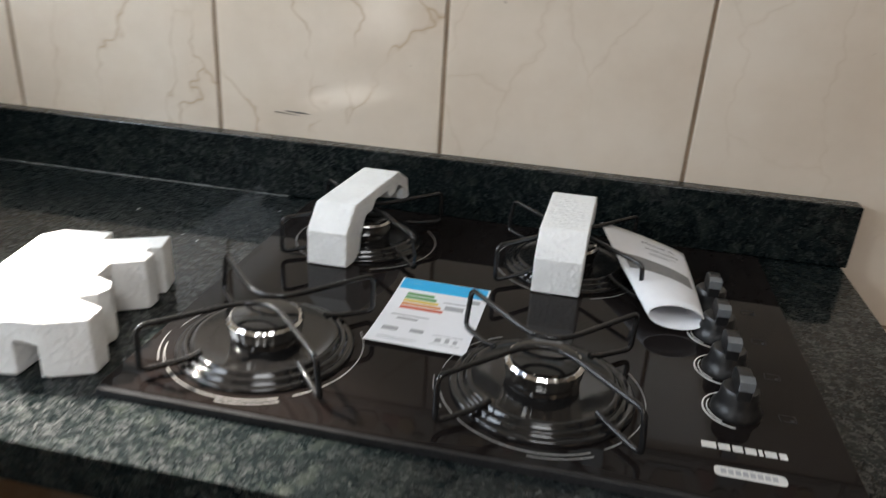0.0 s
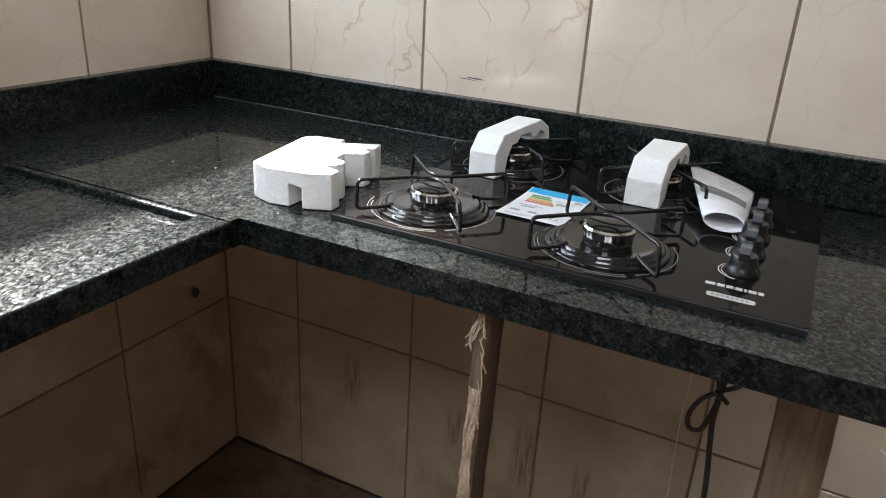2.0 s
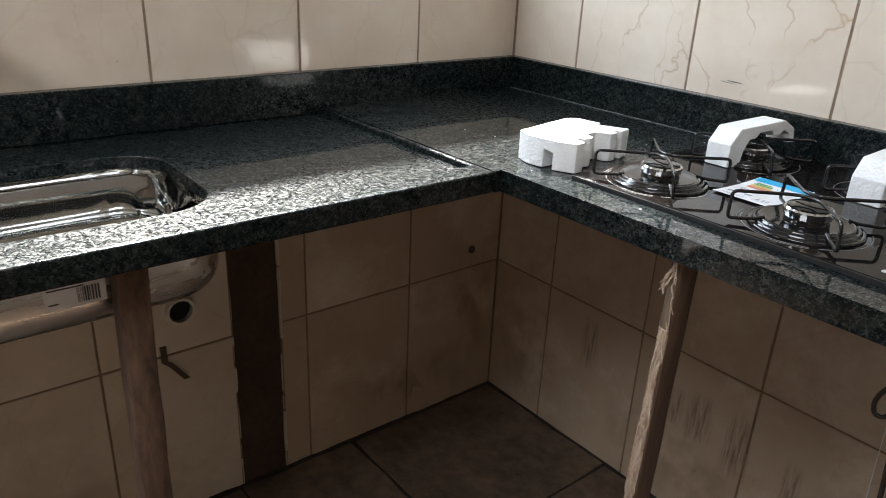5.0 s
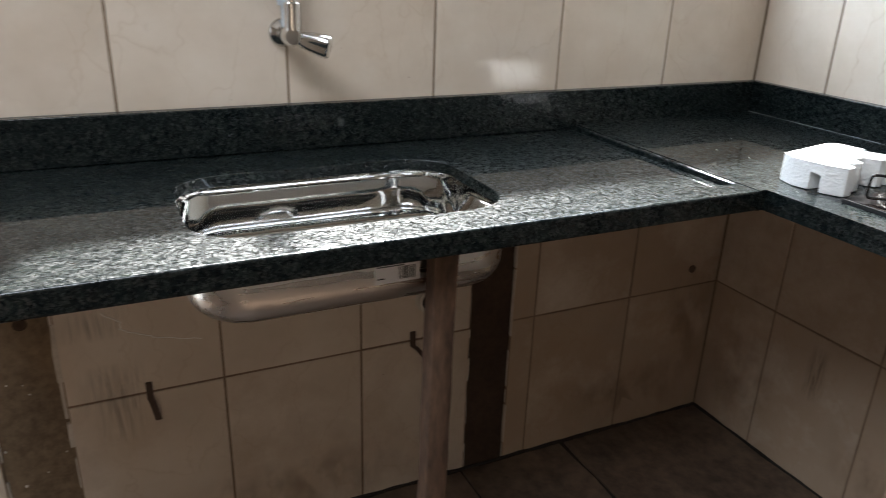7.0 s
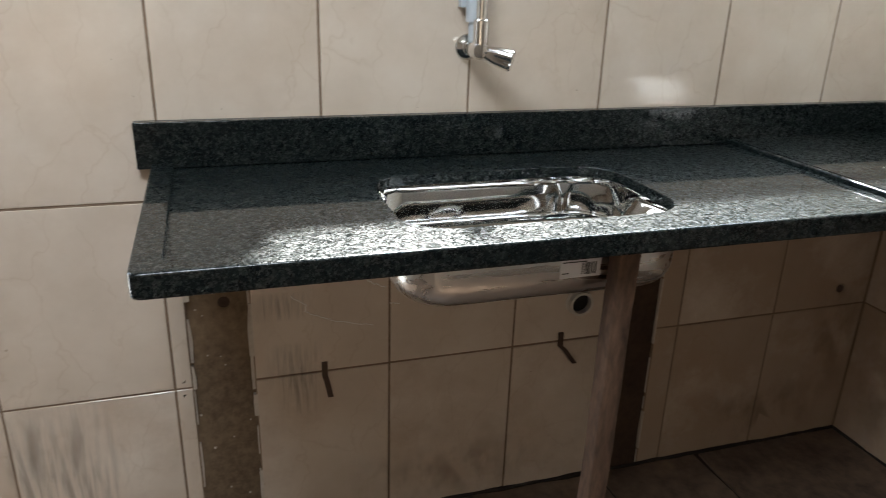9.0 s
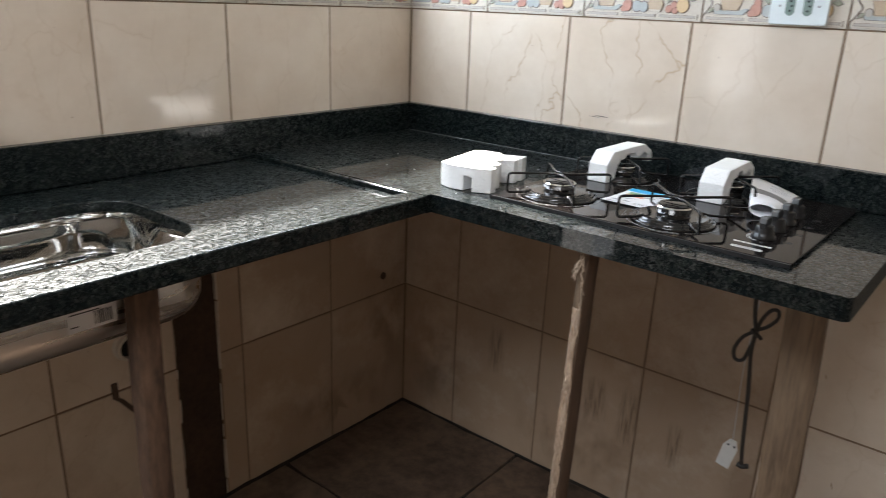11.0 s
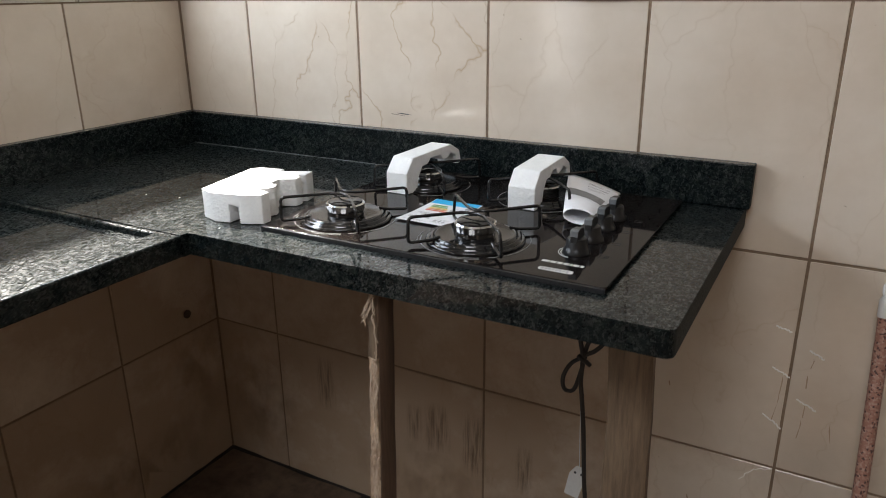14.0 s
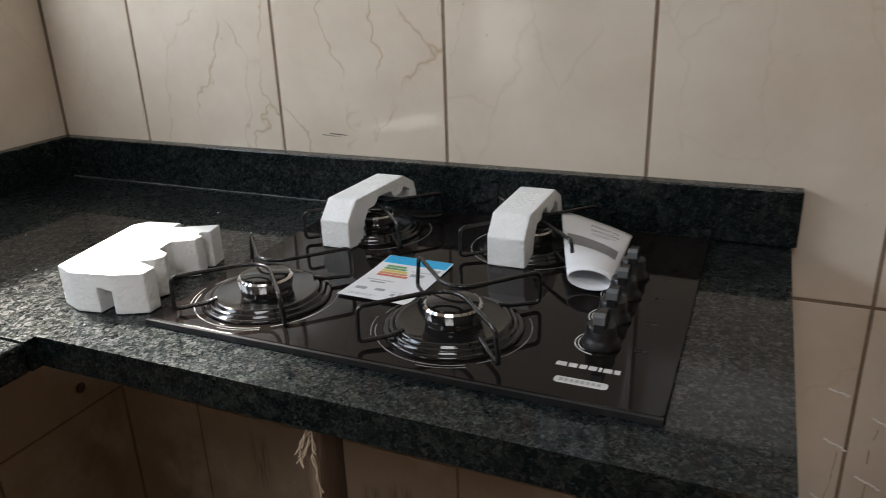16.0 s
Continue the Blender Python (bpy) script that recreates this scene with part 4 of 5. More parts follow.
def power_cord():
    base = empty("power_cord", (1.270, -0.37, 0.785), "tied black power cord hanging below the hob with white tag", "cord")
    inv = Matrix.Translation((-1.252, 0.30, -0.785))
    fall = Matrix.Translation((0, 0, 0.077)) @ Matrix.Scale(0.945, 4, (0, 0, 1))

    def run(name, pts, r, mat, label="", n=8):
        b = bmesh.new()
        tube(b, spline(pts, n), r, 8)
        b.transform(inv @ fall if mat == RUBBER else inv)
        return part(name, b, mat, base, label, smooth=50)
    run("cord", [(1.236, -0.30, 0.966), (1.238, -0.30, 0.88), (1.243, -0.30, 0.82), (1.250, -0.302, 0.785), (1.249, -0.303, 0.74), (1.252, -0.30, 0.70), (1.258, -0.30, 0.64), (1.262, -0.30, 0.58), (1.266, -0.30, 0.52), (1.271, -0.30, 0.472)], 0.0042, RUBBER)
    run("loop", [(1.250, -0.296, 0.785), (1.228, -0.298, 0.765), (1.216, -0.30, 0.735), (1.220, -0.30, 0.712), (1.236, -0.30, 0.715), (1.246, -0.30, 0.750), (1.252, -0.296, 0.785)], 0.0038, RUBBER)
    run("loop", [(1.250, -0.296, 0.785), (1.256, -0.298, 0.812), (1.270, -0.30, 0.838), (1.283, -0.30, 0.842), (1.285, -0.30, 0.825), (1.270, -0.30, 0.803), (1.252, -0.296, 0.788)], 0.0038, RUBBER)
    run("tie", [(1.243, -0.305, 0.790), (1.250, -0.308, 0.785), (1.257, -0.305, 0.780), (1.262, -0.30, 0.772)], 0.0040, RUBBER)
    run("plug", [(1.262, -0.30, 0.470), (1.272, -0.30, 0.468), (1.284, -0.30, 0.474)], 0.0058, RUBBER)
    run("tag_string", [(1.200, -0.110, 0.990), (1.198, -0.110, 0.80), (1.192, -0.110, 0.66), (1.194, -0.110, 0.56), (1.198, -0.110, 0.452)], 0.0009, PIPE_WHITE, "thin pale string")
    b = bmesh.new()
    prism(b, [(-0.012, -0.030), (0.012, -0.032), (0.0135, 0.012), (0.006, 0.029), (-0.006, 0.029), (-0.0135, 0.012)], -0.001, 0.001, "y")
    tag = part("tag", b, TAG_WHITE, base, "white plastic tag", m=inv @ pose(1.192, -0.112, 0.422, 0, 12, 8) @ Matrix.Scale(1.28, 4))
    for dx in (-0.005, 0.006):
        b = bmesh.new()
        lathe(b, [(0.0, 0.0), (0.0022, 0.0), (0.0022, 0.0008), (0.0, 0.0008)], (dx, -0.0012, 0.017), 10, pose(0, 0, 0, 90))
        part("eyelet", b, INK, tag)


power_cord()


def broom_pole():
    top, foot = Vector((1.709, -0.020, 0.915)), Vector((1.742, -0.230, 0.0))
    axis = (top - foot)
    base = empty("broom_pole", foot, "broom pole in a pink flowered plastic sleeve leaning on tiles", "pole")
    m = axis.to_track_quat("Z", "Y").to_matrix().to_4x4()
    length = axis.length
    b = bmesh.new()
    lathe(b, [(0.0, 0.0), (0.0125, 0.0), (0.0125, length - 0.055), (0.0, length - 0.055)], (0, 0, 0), 20, m)
    part("shaft", b, SLEEVE, base, "pink flowered sleeve", smooth=40)
    b = bmesh.new()
    lathe(b, [(0.0135, length - 0.066), (0.0145, length - 0.064), (0.0140, length - 0.035), (0.010, length - 0.028), (0.0, length - 0.028)], (0, 0, 0), 20, m)
    cap = part("cap", b, TAG_WHITE, base, "white plastic hanging cap", smooth=40)
    b = bmesh.new()
    ring = [m @ Vector((0.0075 * math.cos(t * math.pi / 8), 0, length - 0.016 + 0.014 * math.sin(t * math.pi / 8))) for t in range(17)]
    tube(b, ring, 0.0040, 8)
    part("loop", b, TAG_WHITE, cap, smooth=40)


broom_pole()

# ---- gas hob ----
GZ = 1.0225                          # upper face of the hob's glass
HX0, HX1, HY0, HY1 = 0.731, 1.345, -0.539, -0.045
BURNERS = [(0.837, -0.437, 1.0), (1.095, -0.435, 1.0), (0.850, -0.165, 0.88), (1.104, -0.160, 0.94)]


def hob():
    ox, oy = (HX0 + HX1) / 2, (HY0 + HY1) / 2
    base = empty("gas_hob", (ox, oy, TOP), "black glass four-burner gas hob set in the granite", "hob")
    inv = Matrix.Translation((-ox, -oy, -TOP))

    def add(name, b, mat, parent=base, label="", smooth=None):
        b.transform(inv)
        return part(name, b, mat, parent, label, smooth)
    b = bmesh.new()
    prism(b, rounded_rect(HX0, HX1, HY0, HY1, 0.006, 4), GZ - 0.006, GZ)
    bevel(add("glass", b, GLASS_BLACK, label="glossy black glass plate"), 0.0012)
    add("front_trim", boxes((HX0 + 0.001, HX1 - 0.001, HY0 - 0.004, HY0 + 0.002, TOP + 0.0004, GZ - 0.001)), HOB_EDGE, label="dark metal front trim")
    add("body", boxes((HX0 + 0.004, HX1 - 0.004, HY0 + 0.004, HY1 - 0.004, TOP + 0.0003, GZ - 0.006)), PLASTIC_BLACK)
    for cx, cy, k in BURNERS:
        b = bmesh.new()
        prof = [(0.0, 0.0)]
        rows = [(0.082, 0.0), (0.0820, 0.0015), (0.0808, 0.0038), (0.0785, 0.0046), (0.0762, 0.0036), (0.0752, 0.0040), (0.0746, 0.0068), (0.0728, 0.0084), (0.0704, 0.0080), (0.0690, 0.0066), (0.0682, 0.0070),
                (0.0674, 0.0100), (0.0655, 0.0114), (0.0625, 0.0108), (0.0560, 0.0096), (0.0450, 0.0090), (0.0360, 0.0090)]
        prof = [(r * k, z) for r, z in rows]
        lathe(b, prof + [(0.0, 0.0090)], (cx, cy, GZ + 0.0002), 56)
        dish = add("burner_base", b, ENAMEL, label="glossy black stepped burner dish", smooth=70)
        b = bmesh.new()
        lathe(b, [(0.0325 * k, 0.0088), (0.0325 * k, 0.0110), (0.0310 * k, 0.0125), (0.0310 * k, 0.0168), (0.0, 0.0168)], (cx, cy, GZ + 0.0002), 40)
        add("burner_neck", b, ENAMEL, dish, smooth=45)
        b = bmesh.new()
        rings = []
        for r, z in ((0.0300, 0.0170), (0.0335, 0.0174), (0.0350, 0.0284), (0.0330, 0.0310), (0.0290, 0.0313)):
            rings.append([b.verts.new((cx + (r - (0.0009 if i % 3 == 0 else 0)) * k * math.cos(2 * math.pi * i / 72), cy + (r - (0.0009 if i % 3 == 0 else 0)) * k * math.sin(2 * math.pi * i / 72), GZ + z)) for i in range(72)])
        for p, q in zip(rings, rings[1:]):
            for i in range(72):
                b.faces.new((p[i], p[(i + 1) % 72], q[(i + 1) % 72], q[i]))
        add("burner_ring", b, CHROME, dish, "chrome slotted flame ring", smooth=35)
        b = bmesh.new()
        lathe(b, [(0.0285 * k, 0.0295), (0.0310 * k, 0.0313), (0.0305 * k, 0.0333), (0.026 * k, 0.0350), (0.0, 0.0357)], (cx, cy, GZ), 40)
        add("burner_cap", b, ENAMEL, dish, smooth=45)
        b = bmesh.new()
        tube(b, [(cx - 0.024 * k, cy + 0.034 * k, GZ + 0.0085), (cx - 0.024 * k, cy + 0.034 * k, GZ + 0.022)], 0.0018, 8)
        add("igniter", b, TAG_WHITE, dish, "small pale ceramic igniter", smooth=40)
        # trivet: two wires, each bent past the burner's middle from one foot to the next
        for a0, a1 in ((225, 315), (45, 135)):
            mid = radians((a0 + a1) / 2)

            def at(r, z, a, side=0.0):
                c, s = math.cos(radians(a)), math.sin(radians(a))
                return (cx + r * c - side * s, cy + r * s + side * c, GZ + z)
            turn = (cx - 0.007 * math.cos(mid), cy - 0.007 * math.sin(mid), GZ + 0.0468)
            legs = [[at(0.062, 0.0125, a, 0.006), at(0.076, 0.0085, a, 0.006), at(0.114, 0.0065, a, 0.003), at(0.112, 0.0475, a)] for a in (a0, a1)]
            half = [rounded(leg + [turn], 0.008)[:-1] for leg in legs]
            k1, k2 = Vector(turn).lerp(Vector(legs[0][-1]), 0.36), Vector(turn).lerp(Vector(legs[1][-1]), 0.36)
            bend = [k1 * (1 - q) ** 2 + Vector(turn) * 2 * q * (1 - q) + k2 * q * q for q in (0, 0.12, 0.25, 0.38, 0.5, 0.62, 0.75, 0.88, 1)]
            b = bmesh.new()
            tube(b, half[0] + bend + half[1][::-1], 0.0027, 8)
            add("trivet_wire", b, WIRE, dish, "bent black wire trivet", smooth=50)
        b = bmesh.new()
        if cy < -0.3:
            arc_strip(b, cx, cy, GZ + 0.0001, 0.0905, 0.0010, 196, 300)
            arc_strip(b, cx, cy, GZ + 0.0001, 0.0905, 0.0010, -52, 32)
            arc_strip(b, cx, cy, GZ + 0.0001, 0.0955, 0.0009, 268, 300)
            arc_strip(b, cx, cy, GZ + 0.0001, 0.0955, 0.0009, 184, 214)
            arc_strip(b, cx, cy, GZ + 0.0001, 0.0905, 0.0010, 120, 176)
        else:
            arc_strip(b, cx, cy, GZ + 0.0001, 0.0875, 0.0010, 150, 262)
            arc_strip(b, cx, cy, GZ + 0.0001, 0.0875, 0.0010, -70, 40)
        add("printed_ring", b, PRINT_THIN, label="thin pale printed arcs")
    # control knobs
    for y in (-0.220, -0.286, -0.353, -0.420):
        x = 1.262
        b = bmesh.new()
        lathe(b, [(0.0, 0.0), (0.0215, 0.0), (0.0215, 0.004), (0.0185, 0.008), (0.0165, 0.014), (0.0160, 0.022), (0.0145, 0.024), (0.0, 0.024)], (x, y, GZ + 0.0003), 36)
        kn = add("knob", b, PLASTIC_BLACK, label="black plastic control knob", smooth=40)
        b = bmesh.new()
        prism(b, [(y - 0.0165, GZ + 0.020), (y + 0.0165, GZ + 0.020), (y + 0.0145, GZ + 0.036), (y + 0.008, GZ + 0.0395), (y - 0.008, GZ + 0.0405), (y - 0.0150, GZ + 0.0385)], x - 0.0062, x + 0.0062, "x")
        bevel(add("grip", b, PLASTIC_BLACK, kn), 0.0015)
        b = bmesh.new()
        prism(b, [(y - 0.0172, GZ + 0.0300), (y - 0.0168, GZ + 0.039), (y - 0.009, GZ + 0.0412), (y - 0.009, GZ + 0.0402), (y - 0.0152, GZ + 0.038), (y - 0.0160, GZ + 0.0300)], x - 0.0064, x + 0.0064, "x")
        bevel(add("grip_insert", b, KNOB_GREY, kn, "dull grey insert"), 0.0006)
        b = bmesh.new()
        arc_strip(b, x, y, GZ + 0.0001, 0.0275, 0.0014, 105, 262, n=20)
        arc_strip(b, x, y, GZ + 0.0001, 0.0240, 0.0010, 150, 235, n=14)
        add("dial_print", b, PRINT, label="white printed dial arc")
        b = bmesh.new()
        u = x + 0.036
        for q in ((u, u + 0.014, y - 0.005, y - 0.0045), (u, u + 0.014, y + 0.0045, y + 0.005), (u, u + 0.0005, y - 0.0045, y + 0.0045), (u + 0.0135, u + 0.014, y - 0.0045, y + 0.0045), (u + 0.009, u + 0.012, y - 0.0035, y - 0.001)):
            box(b, *q, GZ + 0.0001, GZ + 0.0004)
        add("position_print", b, INK, label="faint printed burner symbol")
    # maker's mark as plain shapes
    x0 = 1.2275
    for w in (0.0115, 0.0090, 0.0080, 0.0085, 0.0030, 0.0090, 0.0060):
        b = bmesh.new()
        prism(b, [(x0, -0.4795), (x0 + w, -0.4795), (x0 + w, -0.4715), (x0, -0.4715)], GZ + 0.0001, GZ + 0.0004)
        add("maker_mark", b, PRINT, label="pale printed block")
        x0 += w + 0.0018
    b = bmesh.new()
    prism(b, rounded_rect(1.2335, 1.2870, -0.5125, -0.5005, 0.004, 4), GZ + 0.0001, GZ + 0.0004)
    pl = add("badge", b, PRINT, label="pale rounded badge")
    b = boxes(*[(1.2385 + 0.0054 * i, 1.2424 + 0.0054 * i, -0.5092, -0.5038, GZ + 0.0005, GZ + 0.0007) for i in range(8)])
    add("badge_marks", b, INK_SOFT, pl, "grey blocks")
    return base


hob()

# ---- things lying on the hob and worktop ----
def energy_label():
    x0, y0, w, h = 0.921, -0.405, 0.100, 0.143
    base = empty("energy_label", (x0, y0, GZ), "white card energy label with blue header and coloured bars", "label")
    base.rotation_euler = (0, 0, radians(-1.5))
    bm = bmesh.new()
    n = 10
    rows = []
    for i in range(n + 1):
        y = h * i / n
        z = 0.0008 + 0.0022 * (i / n - 0.5) ** 2 * 4
        rows.append([bm.verts.new((x, y, z + dz)) for x, dz in ((0, 0.0), (w, 0.0), (w, 0.0004), (0, 0.0004))])
    for a, b in zip(rows, rows[1:]):
        for k in range(4):
            bm.faces.new((a[k], a[(k + 1) % 4], b[(k + 1) % 4], b[k]))
    bm.faces.new(rows[0])
    bm.faces.new(rows[-1][::-1])
    part("card", bm, PAPER, base, "white card", smooth=40)

    def lay(name, rects, mat, label=""):
        b = bmesh.new()
        for u0, u1, v0, v1 in rects:
            m = 6
            prev = None
            for i in range(m + 1):
                y = v0 + (v1 - v0) * i / m
                z = 0.00135 + 0.0022 * (y / h - 0.5) ** 2 * 4
                cur = [b.verts.new((u0, y, z)), b.verts.new((u1, y, z)), b.verts.new((u1, y, z + 0.0002)), b.verts.new((u0, y, z + 0.0002))]
                if prev:
                    for k in range(4):
                        b.faces.new((prev[k], prev[(k + 1) % 4], cur[(k + 1) % 4], cur[k]))
                else:
                    b.faces.new(cur)
                prev = cur
            b.faces.new(prev[::-1])
        part(name, b, mat, base, label)
    lay("header", [(0.002, w - 0.002, h - 0.024, h - 0.001)], LABEL_BLUE, "blue header band")
    for i, (m, l) in enumerate(((LABEL_GREEN, 0.030), (LABEL_GREEN, 0.034), (LABEL_YELLOW, 0.038), (LABEL_ORANGE, 0.042), (LABEL_RED, 0.046))):
        lay("rating_bar", [(0.014, 0.014 + l, 0.106 - 0.0075 * i, 0.1115 - 0.0075 * i)], m, "coloured rating bar")
    for r in [(0.010, 0.050, 0.060, 0.0618), (0.018, 0.040, 0.052, 0.056), (0.056, 0.085, 0.100, 0.1015), (0.060, 0.080, 0.085, 0.094), (0.010, 0.026, 0.026, 0.034), (0.038, 0.052, 0.028, 0.035), (0.062, 0.092, 0.012, 0.0130),
                  (0.062, 0.092, 0.030, 0.0308), (0.066, 0.072, 0.017, 0.025), (0.076, 0.080, 0.017, 0.027), (0.084, 0.088, 0.017, 0.025), (0.010, 0.050, 0.012, 0.0128), (0.010, 0.046, 0.008, 0.0088)]:
        lay("print_line", [r], INK_SOFT, "grey printed line")
    lay("seal", [(0.082, 0.094, 0.106, 0.114)], INK_SOFT, "grey printed seal")
    lay("header_mark", [(0.008, 0.026, h - 0.018, h - 0.008)], PAPER, "white printed mark")
    lay("header_mark", [(0.070, 0.092, h - 0.016, h - 0.011)], PAPER, "white printed mark")


energy_label()


def booklet():
    base = empty("booklet", (1.205, -0.2, GZ), "curled white paper instruction booklet leaning on the trivet", "booklet")
    stations = []
    for k in range(13):
        s = k / 12
        y = -0.291 + 0.176 * s
        cx = 1.2200 + (1.190 - 1.2200) * s
        cz = 1.0385 + (1.0535 - 1.0385) * s
        a, b2 = 0.0285 + 0.026 * s, 0.0145 - 0.011 * s
        tilt = -radians(2 + 13 * s)
        stations.append((y, cx, cz, a, b2, tilt))
    n = 36
    bm = bmesh.new()
    rings = []
    for y, cx, cz, a, b2, tilt in stations:
        ring = []
        for i in range(n + 1):
            t = math.pi * (0.06 + 1.90 * i / n)
            u, w = a * math.cos(t), b2 * math.sin(t) * (1.0 if math.sin(t) > 0 else 0.9)
            ring.append(bm.verts.new((cx + u * math.cos(tilt) - w * math.sin(tilt), y, max(GZ + 0.001, cz + u * math.sin(tilt) + w * math.cos(tilt)))))
        rings.append(ring)
    for a, b in zip(rings, rings[1:]):
        for i in range(n):
            bm.faces.new((a[i], a[i + 1], b[i + 1], b[i]))
    bm.transform(Matrix.Translation((-1.205, 0.2, -GZ)))
    pg = part("folded_sheet", bm, PAPER, base, "", smooth=60)
    sd = pg.modifiers.new("sheets", "SOLIDIFY")
    sd.thickness, sd.offset = 0.0012, -1

    def cover(u, s):
        """A place on the upper page: u from left (0) to right (1), s from the curl (0) to the far end (1)."""
        y = -0.291 + 0.176 * s
        cx, cz = 1.2200 + (1.190 - 1.2200) * s, 1.0385 + (1.0535 - 1.0385) * s
        a, b2, tilt = 0.0285 + 0.026 * s, 0.0145 - 0.011 * s, -radians(2 + 13 * s)
        t = math.acos(max(-1, min(1, 2 * u - 1)))
        p, w = a * math.cos(t), b2 * math.sin(t) + 0.0006
        return Vector((cx + p * math.cos(tilt) - w * math.sin(tilt) - 1.205, y + 0.2, cz + p * math.sin(tilt) + w * math.cos(tilt) - GZ))

    def patch(b, u0, u1, s0, s1, nu=6, ns=6, skew=0.0):
        g = [[b.verts.new(cover(u0 + (u1 - u0) * i / nu, s0 + (s1 - s0) * j / ns + skew * i / nu)) for i in range(nu + 1)] for j in range(ns + 1)]
        for j in range(ns):
            for i in range(nu):
                b.faces.new((g[j][i], g[j][i + 1], g[j + 1][i + 1], g[j + 1][i]))
    b = bmesh.new()
    patch(b, 0.06, 0.90, 0.44, 0.62, skew=-0.12)
    part("cover_picture", b, PAPER_GREY, base, "grey printed cover picture")
    b = bmesh.new()
    # title lettering on the cover
    for text, s in (("Manual de", 0.84), ("Instru\u00e7\u00f5es", 0.75)):
        cu = bpy.data.curves.new("title", "FONT")
        cu.body, cu.size = text, 0.0095
        tmp = bpy.data.objects.new("title", cu)
        scene.collection.objects.link(tmp)
        bpy.context.view_layer.update()
        me = tmp.to_mesh()
        vs = [b.verts.new(cover(0.42 + v.co.x / 0.094, s + v.co.y / 0.176)) for v in me.vertices]
        for p in me.polygons:
            b.faces.new([vs[i] for i in p.vertices])
        tmp.to_mesh_clear()
        bpy.data.objects.remove(tmp)
        bpy.data.curves.remove(cu)
    part("title", b, INK, base, "black title lettering")
    b = bmesh.new()
    patch(b, 0.44, 0.80, 0.69, 0.70, 6, 1)
    patch(b, 0.44, 0.70, 0.66, 0.67, 6, 1)
    part("small_print", b, INK_SOFT, base, "grey small print lines")


booklet()


def foam_block():
    """Packing piece with notches, standing at the hob's corner."""
    plan = [(0.620, -0.543), (0.583, -0.530), (0.553, -0.372), (0.566, -0.352), (0.618, -0.342), (0.622, -0.362), (0.640, -0.352), (0.680, -0.330), (0.688, -0.360), (0.678, -0.366), (0.679, -0.374), (0.690, -0.378), (0.691, -0.396), (0.664, -0.412), (0.668, -0.440), (0.690, -0.448), (0.696, -0.460), (0.692, -0.472), (0.676, -0.484),
            (0.712, -0.494), (0.714, -0.516), (0.682, -0.532)]
    low, mid, high = TOP + 0.0005, TOP + 0.037, TOP + 0.055
    a, b = Vector(plan[-1]), Vector(plan[0])
    arch = [a.lerp(b, 0.14), a.lerp(b, 0.17) + Vector((-0.004, 0.030)), a.lerp(b, 0.42) + Vector((-0.003, 0.030)), a.lerp(b, 0.46)]
    bm = bmesh.new()
    lo = [bm.verts.new((*p, low)) for p in plan]
    hi = [bm.verts.new((*p, high)) for p in plan]
    alo = [bm.verts.new((*p, low)) for p in arch]
    ami = [bm.verts.new((*p, mid + dz)) for p, dz in zip(arch, (-0.006, 0.0, 0.0, -0.002))]
    n = len(plan)
    for i in range(n - 1):
        bm.faces.new((lo[i], lo[i + 1], hi[i + 1], hi[i]))
    bm.faces.new((lo[-1], alo[0], ami[0], ami[3], alo[3], lo[0], hi[0], hi[-1]))
    for i in range(3):
        bm.faces.new((alo[i], alo[i + 1], ami[i + 1], ami[i]))
    bm.faces.new(ami)
    bm.faces.new(hi)
    bm.faces.new([*lo, *alo][::-1])
    ob = solo("foam_block", bm, FOAM, "notched white polystyrene packing block on the granite", "packing foam", "polystyrene packing pieces")
    return bevel(ob, 0.002, 2, 30)


foam_block()


def foam_bridge(x0, x1, y0, skew, depth, label):
    """A packing clamp that straddles a burner."""
    prof = [(0.000, 0.0), (0.000, 0.042), (0.022, 0.071), (depth - 0.036, 0.079), (depth - 0.007, 0.062), (depth, 0.034), (depth - 0.016, 0.034), (depth - 0.020, 0.052), (depth - 0.036, 0.060), (depth - 0.046, 0.052), (depth - 0.062, 0.050),
            (depth - 0.070, 0.061), (0.076, 0.061), (0.066, 0.050), (0.050, 0.049), (0.038, 0.030), (0.032, 0.0)]
    bm = bmesh.new()
    prism(bm, [(y0 + u, GZ + 0.0005 + v) for u, v in prof], x0, x1, "x")
    for v in bm.verts:
        v.co.x += skew * (v.co.y - y0)
    ob = solo("foam_clamp", bm, FOAM, label, "packing foam", "polystyrene packing pieces")
    return bevel(ob, 0.002, 2, 30)


foam_bridge(0.806, 0.854, -0.256, 0.16, 0.178, "white polystyrene clamp over a small rear burner")
foam_bridge(1.067, 1.121, -0.246, 0.06, 0.162, "white polystyrene clamp over the rear burner beside the booklet")

# crumbs of packing foam on the worktop
rk = random.Random(41)
bm = bmesh.new()
for x, y in ((0.533, -0.262), (0.28, -0.35), (0.62, -0.21), (0.44, -0.46), (0.70, -0.09), (0.52, -0.15), (0.66, -0.57), (0.647, -0.222), (0.36, -0.475)):
    r = rk.uniform(0.0007, 0.0017)
    lathe(bm, [(0.0, 0.0), (r, r * 0.3), (r * 1.1, r * 0.9), (r * 0.5, r * 1.5), (0.0, r * 1.6)], (x, y, TOP + 0.0002), 7)
solo("foam_crumbs", bm, FOAM, "tiny white foam crumbs scattered on the granite", "crumbs", kind="stuff")

# ---- shrub seen past the door jamb ----
bm = bmesh.new()
rl = random.Random(21)
